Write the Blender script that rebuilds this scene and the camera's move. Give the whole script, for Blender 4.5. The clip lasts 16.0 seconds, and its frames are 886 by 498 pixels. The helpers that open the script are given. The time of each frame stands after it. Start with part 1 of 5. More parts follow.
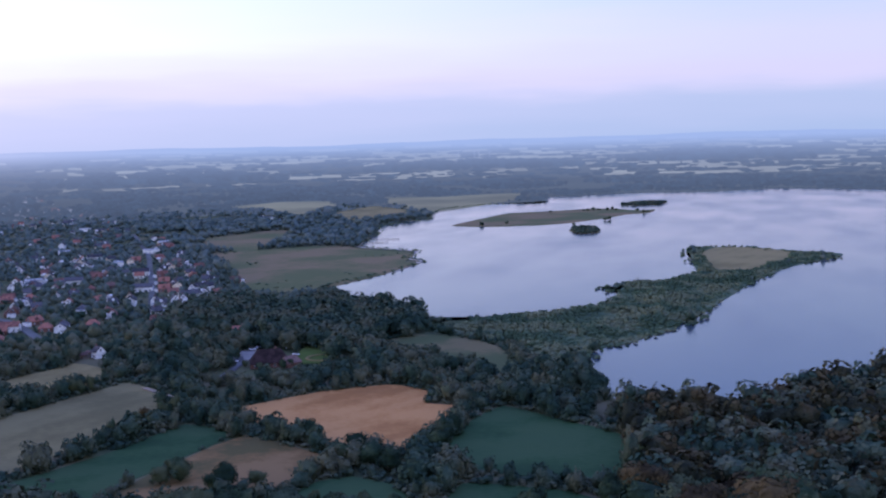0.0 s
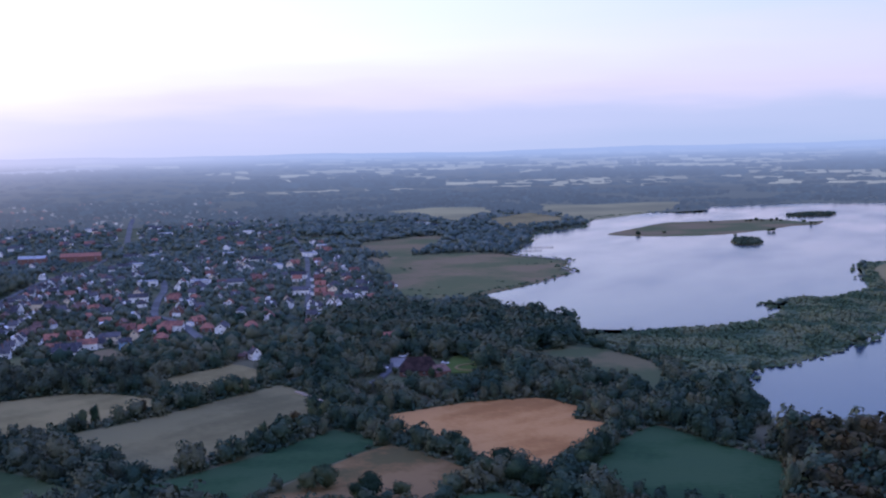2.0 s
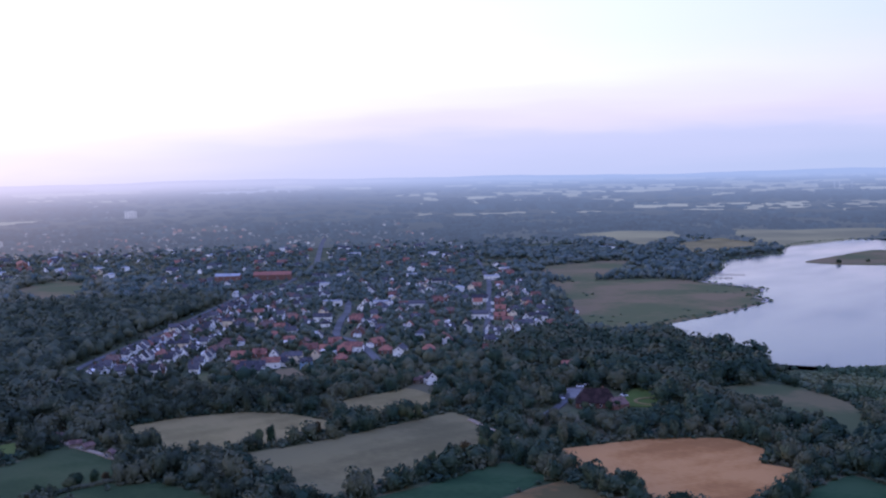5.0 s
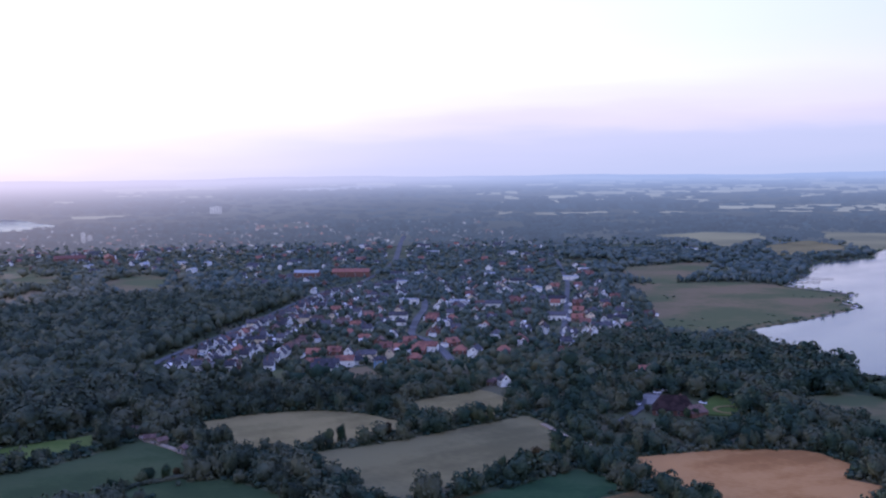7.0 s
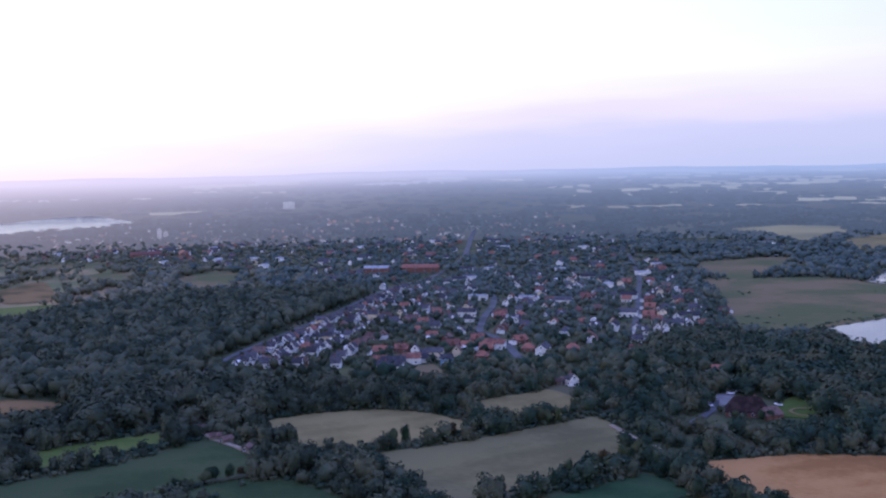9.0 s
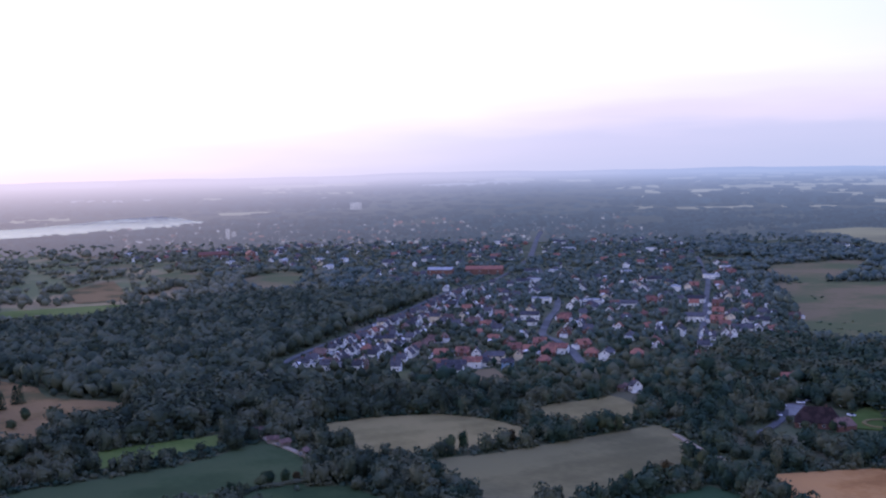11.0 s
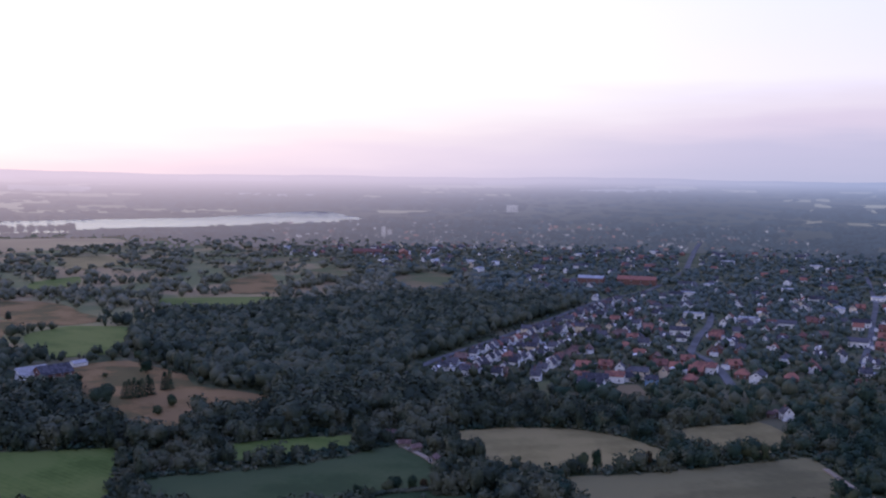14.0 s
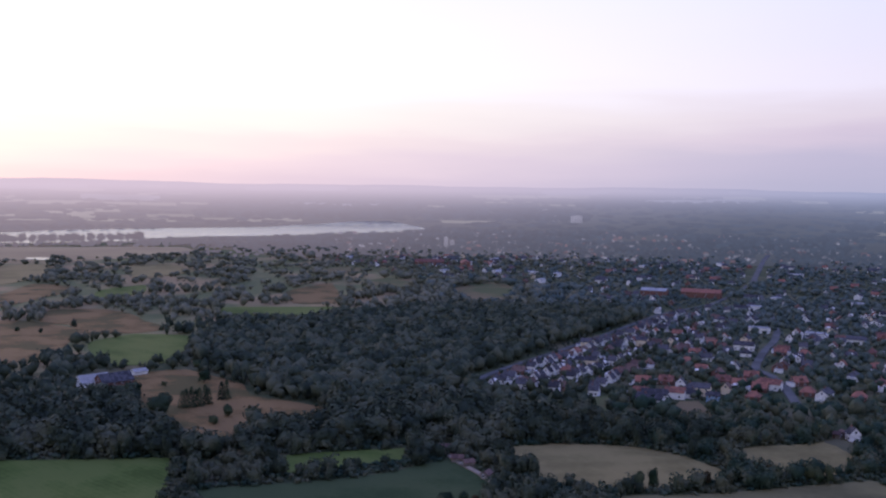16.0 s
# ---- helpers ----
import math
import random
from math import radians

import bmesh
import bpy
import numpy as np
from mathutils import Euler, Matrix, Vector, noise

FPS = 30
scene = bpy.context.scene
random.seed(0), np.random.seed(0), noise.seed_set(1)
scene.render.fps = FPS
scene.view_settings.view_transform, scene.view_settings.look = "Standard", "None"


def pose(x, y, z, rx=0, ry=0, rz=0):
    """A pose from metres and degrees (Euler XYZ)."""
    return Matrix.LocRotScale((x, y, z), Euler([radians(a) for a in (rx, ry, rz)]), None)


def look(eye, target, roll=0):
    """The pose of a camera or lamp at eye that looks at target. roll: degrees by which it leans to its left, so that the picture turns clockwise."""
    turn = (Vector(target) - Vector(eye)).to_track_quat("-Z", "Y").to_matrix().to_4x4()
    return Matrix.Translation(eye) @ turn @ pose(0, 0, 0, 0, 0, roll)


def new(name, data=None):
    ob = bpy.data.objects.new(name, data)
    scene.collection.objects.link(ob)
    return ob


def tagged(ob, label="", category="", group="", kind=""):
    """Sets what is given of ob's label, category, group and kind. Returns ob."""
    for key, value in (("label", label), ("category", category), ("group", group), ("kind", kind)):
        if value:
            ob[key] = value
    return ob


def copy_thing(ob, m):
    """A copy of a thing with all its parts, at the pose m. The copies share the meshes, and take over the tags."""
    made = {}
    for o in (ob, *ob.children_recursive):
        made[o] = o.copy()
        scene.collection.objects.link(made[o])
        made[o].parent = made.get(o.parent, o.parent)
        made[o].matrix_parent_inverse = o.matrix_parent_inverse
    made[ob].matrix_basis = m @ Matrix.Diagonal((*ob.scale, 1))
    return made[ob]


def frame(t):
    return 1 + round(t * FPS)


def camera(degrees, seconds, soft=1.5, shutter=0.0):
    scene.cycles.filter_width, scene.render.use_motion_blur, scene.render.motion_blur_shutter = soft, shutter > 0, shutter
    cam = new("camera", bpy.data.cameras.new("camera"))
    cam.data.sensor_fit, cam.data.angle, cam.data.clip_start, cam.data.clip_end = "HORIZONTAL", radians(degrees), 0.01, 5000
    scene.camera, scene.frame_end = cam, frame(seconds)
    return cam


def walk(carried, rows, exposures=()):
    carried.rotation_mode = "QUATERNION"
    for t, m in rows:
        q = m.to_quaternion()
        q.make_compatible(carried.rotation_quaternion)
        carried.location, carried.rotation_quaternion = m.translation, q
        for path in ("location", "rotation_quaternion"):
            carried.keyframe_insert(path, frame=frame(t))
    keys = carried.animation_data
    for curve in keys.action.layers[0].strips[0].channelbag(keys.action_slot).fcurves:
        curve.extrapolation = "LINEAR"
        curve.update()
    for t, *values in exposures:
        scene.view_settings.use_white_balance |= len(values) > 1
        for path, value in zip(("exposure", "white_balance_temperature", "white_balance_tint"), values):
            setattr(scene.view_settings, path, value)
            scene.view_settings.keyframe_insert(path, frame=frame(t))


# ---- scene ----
# Flight over fields, a small town and a lake at dusk.
cam = camera(45.94, 16.0, soft=2.2)
# seconds, x, y, z, yaw to the left of +y, pitch up, roll
PATH = [
    (0, 0.00, -0.00, 119.99, 15.653, -5.872, -1.646),
    (0.5, 0.18, 2.14, 120.86, 19.611, -5.584, -1.511),
    (1, 0.01, 3.77, 121.10, 22.374, -5.432, -2.220),
    (1.5, -0.29, 5.63, 120.95, 23.417, -5.332, -1.522),
    (2, -0.87, 7.75, 121.59, 24.157, -5.345, -1.311),
    (2.5, -1.17, 10.36, 121.85, 26.383, -5.140, -1.359),
    (3, -1.24, 13.33, 121.87, 28.391, -4.818, -0.896),
    (3.5, -1.60, 15.61, 121.98, 29.805, -4.579, -0.800),
    (4, -1.83, 17.61, 122.28, 31.313, -4.310, -1.037),
    (6.5, -3.46, 27.78, 123.55, 38.109, -3.920, -0.696),
    (7, -3.99, 29.74, 123.58, 38.847, -3.992, -0.683),
    (7.5, -4.47, 31.66, 123.73, 39.528, -4.077, -1.170),
    (8, -4.89, 33.81, 124.00, 41.484, -4.216, -0.987),
    (8.5, -5.46, 35.97, 124.54, 42.334, -4.260, -0.892),
    (11, -8.63, 46.37, 125.78, 46.539, -4.179, -1.204),
    (11.5, -9.00, 48.12, 126.05, 48.114, -4.025, -0.256),
    (12, -8.97, 49.77, 126.60, 49.679, -4.167, -0.416),
    (12.5, -9.31, 51.70, 126.88, 50.489, -4.388, 0.122),
    (13, -10.14, 53.84, 126.96, 51.515, -4.397, 0.574),
    (13.5, -11.05, 55.95, 127.20, 53.652, -4.213, 0.552),
    (14, -11.46, 58.17, 127.70, 55.131, -4.025, 0.816),
    (14.5, -11.75, 60.09, 127.85, 56.623, -3.827, 1.515),
    (15, -12.11, 61.64, 128.28, 57.780, -3.587, 2.376),
    (15.5, -12.59, 63.25, 128.63, 58.294, -3.483, 1.915),
    (16, -12.87, 64.86, 128.81, 58.697, -3.544, 0.943),
]
walk(cam, [(t, pose(x, y, z, 90 + pitch, 0, yaw) @ pose(0, 0, 0, 0, 0, roll)) for t, x, y, z, yaw, pitch, roll in PATH],
     exposures=[(0, 0.21, 5360, 18), (4, 0.25, 5420, 20), (8, 0.24, 5490, 20), (12, 0.17, 5700, 20), (16, -0.22, 5970, 22)])

# ---------------------------------------------------------------- light
SUN_AZ = radians(93)      # to the left of +y
SUN_EL = radians(7)
sun_dir = Vector((-math.sin(SUN_AZ) * math.cos(SUN_EL), math.cos(SUN_AZ) * math.cos(SUN_EL), math.sin(SUN_EL)))

world = bpy.data.worlds.new("dusk_sky")
scene.world = world
world.use_nodes = True
wt = world.node_tree
wt.nodes.clear()


def ramp_node(tree, stops, interp="EASE"):
    n = tree.nodes.new("ShaderNodeValToRGB")
    n.color_ramp.interpolation = interp
    el = n.color_ramp.elements
    while len(el) < len(stops):
        el.new(0.5)
    for e, (p, c) in zip(el, stops):
        e.position, e.color = p, (*c, 1)
    return n


coord = wt.nodes.new("ShaderNodeTexCoord")
split = wt.nodes.new("ShaderNodeSeparateXYZ")
wt.links.new(coord.outputs["Generated"], split.inputs[0])
# soft drift of thin cloud in the height of the colour bands
cloud = wt.nodes.new("ShaderNodeTexNoise")
cloud.inputs["Scale"].default_value = 5.0
cloud.inputs["Detail"].default_value = 4.0
stretch = wt.nodes.new("ShaderNodeMapping")
stretch.inputs["Scale"].default_value = (1.0, 1.0, 9.0)
wt.links.new(coord.outputs["Generated"], stretch.inputs[0])
wt.links.new(stretch.outputs[0], cloud.inputs["Vector"])
drift = wt.nodes.new("ShaderNodeMath")
drift.operation = "MULTIPLY_ADD"
drift.inputs[1].default_value = 0.036
wt.links.new(cloud.outputs[0], drift.inputs[0])
lift = wt.nodes.new("ShaderNodeMath")
lift.operation = "ADD"
lift.inputs[1].default_value = -0.018
wt.links.new(split.outputs["Z"], drift.inputs[2])
wt.links.new(drift.outputs[0], lift.inputs[0])
# colours by height: away from the sun, and towards it
cool = ramp_node(wt, [(0.0, (0.40, 0.46, 0.57)), (0.03, (0.45, 0.485, 0.59)), (0.055, (0.65, 0.575, 0.66)), (0.085, (0.645, 0.595, 0.68)),
                      (0.14, (0.53, 0.58, 0.70)), (0.30, (0.41, 0.57, 0.92)), (1.0, (0.44, 0.56, 1.50))])
middle = ramp_node(wt, [(0.0, (0.55, 0.545, 0.66)), (0.03, (0.61, 0.575, 0.69)), (0.05, (0.77, 0.67, 0.74)), (0.068, (0.90, 0.81, 0.82)),
                        (0.10, (1.06, 1.01, 1.04)), (0.20, (1.02, 1.02, 1.10)), (0.40, (0.60, 0.70, 1.02)), (1.0, (0.44, 0.56, 1.50))])
warm = ramp_node(wt, [(0.0, (0.86, 0.73, 0.77)), (0.018, (1.0, 0.84, 0.83)), (0.035, (1.12, 0.96, 0.86)), (0.055, (1.20, 1.13, 0.94)),
                      (0.10, (1.25, 1.22, 1.1)), (0.20, (1.15, 1.15, 1.12)), (0.40, (0.62, 0.72, 1.02)), (1.0, (0.44, 0.56, 1.50))])
opposite = ramp_node(wt, [(0.0, (0.70, 0.68, 0.84)), (0.08, (1.05, 0.95, 1.05)), (0.30, (1.0, 1.0, 1.15)), (0.60, (0.52, 0.64, 1.10)), (1.0, (0.44, 0.56, 1.50))])
for ramp in (cool, middle, warm, opposite):
    wt.links.new(lift.outputs[0], ramp.inputs[0])
dot = wt.nodes.new("ShaderNodeVectorMath")
dot.operation = "DOT_PRODUCT"
dot.inputs[1].default_value = (-math.sin(SUN_AZ), math.cos(SUN_AZ), 0)
wt.links.new(coord.outputs["Generated"], dot.inputs[0])
blend = cool
for low, high, colours in ((-0.2, 0.85, middle), (0.55, 1.0, warm)):
    near_sun = wt.nodes.new("ShaderNodeMapRange")
    near_sun.interpolation_type = "SMOOTHSTEP"
    near_sun.inputs["From Min"].default_value, near_sun.inputs["From Max"].default_value = low, high
    wt.links.new(dot.outputs["Value"], near_sun.inputs["Value"])
    mixed_sky = wt.nodes.new("ShaderNodeMixRGB")
    wt.links.new(near_sun.outputs[0], mixed_sky.inputs[0])
    wt.links.new(blend.outputs[0], mixed_sky.inputs[1])
    wt.links.new(colours.outputs[0], mixed_sky.inputs[2])
    blend = mixed_sky
behind = wt.nodes.new("ShaderNodeVectorMath")
behind.operation = "DOT_PRODUCT"
behind.inputs[1].default_value = (0.6, -0.8, 0)
wt.links.new(coord.outputs["Generated"], behind.inputs[0])
far_side = wt.nodes.new("ShaderNodeMapRange")
far_side.interpolation_type = "SMOOTHSTEP"
far_side.inputs["From Min"].default_value, far_side.inputs["From Max"].default_value = -0.3, 0.8
wt.links.new(behind.outputs["Value"], far_side.inputs["Value"])
mixed_sky = wt.nodes.new("ShaderNodeMixRGB")
wt.links.new(far_side.outputs[0], mixed_sky.inputs[0])
wt.links.new(blend.outputs[0], mixed_sky.inputs[1])
wt.links.new(opposite.outputs[0], mixed_sky.inputs[2])
blend = mixed_sky
sky = wt.nodes.new("ShaderNodeTexSky")
sky.sky_type, sky.sun_disc = "NISHITA", False
sky.sun_elevation, sky.sun_rotation = SUN_EL, -SUN_AZ
faint = wt.nodes.new("ShaderNodeMixRGB")
faint.blend_type = "ADD"
faint.inputs[0].default_value = 0.01
wt.links.new(blend.outputs[0], faint.inputs[1])
wt.links.new(sky.outputs[0], faint.inputs[2])
back = wt.nodes.new("ShaderNodeBackground")
back.inputs["Strength"].default_value = 1.0
wt.links.new(faint.outputs[0], back.inputs["Color"])
out = wt.nodes.new("ShaderNodeOutputWorld")
wt.links.new(back.outputs[0], out.inputs[0])

sun = new("sun", bpy.data.lights.new("sun", "SUN"))
sun.data.energy, sun.data.angle, sun.data.color = 1.3, radians(14), (1.0, 0.76, 0.58)
sun.matrix_world = look((0, 0, 300), Vector((0, 0, 300)) - sun_dir)


# ---------------------------------------------------------------- materials
def material(name, colours, scale=0.1, rough=0.85, fine=2.0, bump=0.3, spec=0.2, island=0.0, per_object=0.0, stretch_by=(1, 1, 1), metal=0.0, contrast=1.5, detail=5.0, depth=0.3, rows=None):
    """A surface whose colour wanders between the given ones at two scales, with fine relief."""
    m = bpy.data.materials.new(name)
    m.use_nodes = True
    t = m.node_tree
    bsdf = t.nodes["Principled BSDF"]
    geo = t.nodes.new("ShaderNodeNewGeometry")
    mapping = t.nodes.new("ShaderNodeMapping")
    mapping.inputs["Scale"].default_value = stretch_by
    t.links.new(geo.outputs["Position"], mapping.inputs[0])
    big = t.nodes.new("ShaderNodeTexNoise")
    big.inputs["Scale"].default_value = scale
    big.inputs["Detail"].default_value = detail
    t.links.new(mapping.outputs[0], big.inputs["Vector"])
    grain = t.nodes.new("ShaderNodeTexNoise")
    grain.inputs["Scale"].default_value = fine
    grain.inputs["Detail"].default_value = 3.0
    t.links.new(mapping.outputs[0], grain.inputs["Vector"])
    mixed = t.nodes.new("ShaderNodeMath")
    mixed.operation = "MULTIPLY_ADD"
    mixed.inputs[1].default_value = 0.35
    t.links.new(grain.outputs[0], mixed.inputs[0])
    wide = t.nodes.new("ShaderNodeMath")
    wide.operation = "MULTIPLY_ADD"
    wide.inputs[1].default_value, wide.inputs[2].default_value = contrast, 0.5 - 0.5 * contrast
    t.links.new(big.outputs[0], wide.inputs[0])
    t.links.new(wide.outputs[0], mixed.inputs[2])
    value = mixed.outputs[0]
    for source, amount in ((geo.outputs["Random Per Island"], island), (None, per_object)):
        if amount:
            if source is None:
                source = t.nodes.new("ShaderNodeObjectInfo").outputs["Random"]
            add = t.nodes.new("ShaderNodeMath")
            add.operation = "MULTIPLY_ADD"
            add.inputs[1].default_value = amount
            t.links.new(source, add.inputs[0])
            t.links.new(value, add.inputs[2])
            shift = t.nodes.new("ShaderNodeMath")
            shift.operation = "SUBTRACT"
            shift.inputs[1].default_value = amount / 2
            t.links.new(add.outputs[0], shift.inputs[0])
            value = shift.outputs[0]
    if rows:
        # drill rows and wider tramlines, at an angle in degrees and with a spacing in metres
        for spacing, strength in ((rows[1], 0.07), (rows[1] * 6.3, 0.08)):
            turn = t.nodes.new("ShaderNodeMapping")
            turn.inputs["Rotation"].default_value = (0, 0, radians(rows[0]))
            t.links.new(geo.outputs["Position"], turn.inputs[0])
            lines = t.nodes.new("ShaderNodeTexWave")
            lines.inputs["Scale"].default_value = 0.314 / spacing
            lines.inputs["Distortion"].default_value = 1.2
            lines.inputs["Detail Scale"].default_value = 0.3
            t.links.new(turn.outputs[0], lines.inputs["Vector"])
            add = t.nodes.new("ShaderNodeMath")
            add.operation = "MULTIPLY_ADD"
            add.inputs[1].default_value = strength
            t.links.new(lines.outputs["Fac"], add.inputs[0])
            t.links.new(value, add.inputs[2])
            value = add.outputs[0]
    n = len(colours)
    ramp = ramp_node(t, [(0.54 + 0.27 * i / max(1, n - 1), c) for i, c in enumerate(colours)], "LINEAR")
    t.links.new(value, ramp.inputs[0])
    t.links.new(ramp.outputs[0], bsdf.inputs["Base Color"])
    bsdf.inputs["Roughness"].default_value = rough
    bsdf.inputs["Specular IOR Level"].default_value = spec
    bsdf.inputs["Metallic"].default_value = metal
    if bump:
        b = t.nodes.new("ShaderNodeBump")
        b.inputs["Strength"].default_value = bump
        b.inputs["Distance"].default_value = depth
        t.links.new(grain.outputs[0], b.inputs["Height"])
        t.links.new(b.outputs[0], bsdf.inputs["Normal"])
    return m


M_GROUND = material("rough_grass", [(0.045, 0.058, 0.028), (0.07, 0.08, 0.038), (0.11, 0.10, 0.055)], 0.03, fine=0.5, spec=0.04)
M_LEAF = material("oak_foliage", [(0.016, 0.029, 0.017), (0.027, 0.045, 0.024), (0.041, 0.061, 0.032), (0.061, 0.073, 0.037)], 0.10, fine=1.7, per_object=0.5, bump=0.5, depth=0.8, spec=0.04, rough=0.9)
M_LEAF_WARM = material("brown_toned_foliage", [(0.035, 0.028, 0.015), (0.054, 0.042, 0.020), (0.080, 0.059, 0.026)], 0.10, fine=1.7, per_object=0.45, bump=0.5, depth=0.8, spec=0.04, rough=0.9)
M_LEAF_WILLOW = material("willow_foliage", [(0.034, 0.051, 0.032), (0.052, 0.071, 0.041), (0.076, 0.093, 0.054)], 0.10, fine=1.7, per_object=0.3, bump=0.5, depth=0.8, spec=0.04, rough=0.9)
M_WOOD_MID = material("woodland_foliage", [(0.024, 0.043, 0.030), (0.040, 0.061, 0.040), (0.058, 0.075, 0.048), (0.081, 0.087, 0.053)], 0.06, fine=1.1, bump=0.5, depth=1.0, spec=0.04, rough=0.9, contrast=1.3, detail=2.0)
# woodland foliage raised and greyed: mid-distance haze put into the base colour
M_WOOD_HALFHAZE = material("grey_green_woodland", [(0.048, 0.068, 0.056), (0.066, 0.088, 0.068), (0.086, 0.104, 0.078)], 0.06, fine=0.6, bump=0.6, depth=0.7, spec=0.04, rough=0.9, contrast=1.4, detail=2.0)
# woodland copy whose base colour carries the tint of the sunward haze
M_WOOD_SUNSIDE = material("brownish_woodland", [(0.030, 0.041, 0.028), (0.044, 0.057, 0.037), (0.062, 0.075, 0.048), (0.080, 0.088, 0.056)], 0.06, fine=1.0, bump=0.5, depth=0.8, spec=0.04, rough=0.9, contrast=1.3, detail=2.0)
M_WOOD_EAST = material("warm_brown_woodland", [(0.020, 0.024, 0.015), (0.032, 0.034, 0.018), (0.046, 0.043, 0.022), (0.062, 0.050, 0.025)], 0.07, fine=1.1, bump=0.5, depth=1.0, spec=0.04, rough=0.9, contrast=1.4, detail=2.0)
M_LEAF_YELLOW = material("yellowing_foliage", [(0.16, 0.10, 0.025), (0.24, 0.15, 0.035)], 0.2, fine=1.7, bump=1.0, depth=0.8, spec=0.04, rough=0.9)
# blue distance haze is painted into this lighter foliage colour
M_WOOD_HAZED = material("blue_green_woodland", [(0.058, 0.083, 0.074), (0.077, 0.104, 0.090), (0.100, 0.121, 0.102)], 0.05, fine=0.4, bump=0.4, depth=0.6, spec=0.05, rough=0.9, contrast=1.8, detail=2.0)
# palest foliage copy: warm sunlit haze of the west put into the colour
M_WOOD_SUNHAZE = material("sun_haze_tinted_woodland", [(0.086, 0.094, 0.062), (0.115, 0.121, 0.082), (0.148, 0.148, 0.101)], 0.05, fine=0.5, bump=0.4, depth=0.6, spec=0.05, rough=0.9, contrast=1.8, detail=2.0)
M_MARSH = material("reed_and_willow_scrub", [(0.050, 0.077, 0.043), (0.068, 0.097, 0.053), (0.094, 0.117, 0.064), (0.117, 0.130, 0.072)], 0.035, fine=0.7, bump=0.6, depth=0.6, spec=0.05, rough=0.9, contrast=2.0, detail=3.0)
M_BARK = material("bark", [(0.05, 0.04, 0.03), (0.10, 0.085, 0.07)], 1.0, fine=6, bump=0.6)
M_STUBBLE = material("ripe_orange_stubble", [(0.264, 0.122, 0.040), (0.330, 0.160, 0.054), (0.390, 0.202, 0.073)], 0.02, fine=0.3, bump=0.5, contrast=1.3, rows=(28, 2.2), spec=0.04)
M_GREYCROP = material("pale_cut_meadow", [(0.112, 0.097, 0.044), (0.136, 0.116, 0.053), (0.164, 0.140, 0.064)], 0.02, fine=0.25, bump=0.4, contrast=1.3, rows=(18, 2.5), spec=0.04)
M_TAN = material("tan_stubble", [(0.152, 0.122, 0.051), (0.181, 0.146, 0.061), (0.220, 0.174, 0.074)], 0.02, fine=0.25, bump=0.4, contrast=1.3, rows=(20, 2.5), spec=0.04)
M_GREEN = material("dark_green_pasture", [(0.023, 0.049, 0.021), (0.030, 0.062, 0.025), (0.041, 0.072, 0.031)], 0.02, fine=0.3, bump=0.4, rows=(60, 3), spec=0.04)
M_MUTEDGREEN = material("muted_green_pasture", [(0.032, 0.052, 0.021), (0.042, 0.063, 0.025), (0.054, 0.073, 0.031)], 0.02, fine=0.3, bump=0.4, rows=(40, 3), spec=0.04)
M_LIGHTGREEN = material("bright_green_pasture", [(0.062, 0.089, 0.020), (0.084, 0.115, 0.027), (0.106, 0.132, 0.035)], 0.02, fine=0.3, bump=0.4, rows=(75, 3), spec=0.04)
M_BROWN = material("dry_brown_paddock", [(0.086, 0.072, 0.029), (0.144, 0.092, 0.037), (0.187, 0.119, 0.052)], 0.025, fine=0.3, bump=0.4, contrast=2.0, spec=0.04)
# base colour lightened to stand in for haze over the western pastures
M_DUN = material("olive_pasture", [(0.116, 0.127, 0.056), (0.172, 0.155, 0.073), (0.250, 0.185, 0.095)], 0.008, fine=0.05, bump=0.3, contrast=2.2, spec=0.04)
M_BOG = material("reddish_marsh_grass", [(0.070, 0.082, 0.035), (0.098, 0.093, 0.043), (0.127, 0.106, 0.051)], 0.03, fine=0.2, bump=0.4, contrast=2.0, spec=0.04)
M_REED = material("reed_meadow", [(0.088, 0.097, 0.040), (0.110, 0.104, 0.046), (0.136, 0.112, 0.053), (0.164, 0.122, 0.063)], 0.012, fine=0.12, bump=0.4, contrast=1.5, spec=0.04)
M_ROAD = material("asphalt", [(0.07, 0.07, 0.068), (0.11, 0.11, 0.108)], 0.05, fine=1.0, bump=0.1, spec=0.08)
M_GRAVEL = material("gravel_yard", [(0.152, 0.141, 0.124), (0.212, 0.199, 0.176)], 0.1, fine=1.5, bump=0.2, spec=0.08)
M_TRACK = material("earth_track", [(0.20, 0.16, 0.11), (0.30, 0.24, 0.17)], 0.1, fine=1.5, bump=0.3)
M_SAND = material("shore_sand", [(0.30, 0.26, 0.22), (0.42, 0.37, 0.31)], 0.05, fine=1.0, bump=0.2)
M_WHITE = material("white_render", [(0.62, 0.61, 0.58), (0.77, 0.76, 0.74)], 0.4, fine=3, bump=0.1, per_object=0.3)
M_CREAM = material("cream_render", [(0.58, 0.48, 0.34), (0.68, 0.58, 0.42)], 0.4, fine=3, bump=0.1, per_object=0.3)
M_BRICK = material("red_brick", [(0.13, 0.07, 0.055), (0.19, 0.10, 0.075)], 0.6, fine=4, bump=0.2, per_object=0.3)
M_PALEBLUE = material("blue_render", [(0.15, 0.24, 0.35), (0.20, 0.30, 0.42)], 0.4, fine=3, bump=0.1)
M_REDTILE = material("orange_red_roof_tiles", [(0.14, 0.070, 0.058), (0.20, 0.095, 0.072), (0.28, 0.125, 0.088)], 0.5, fine=5, bump=0.3, per_object=0.5, spec=0.08)
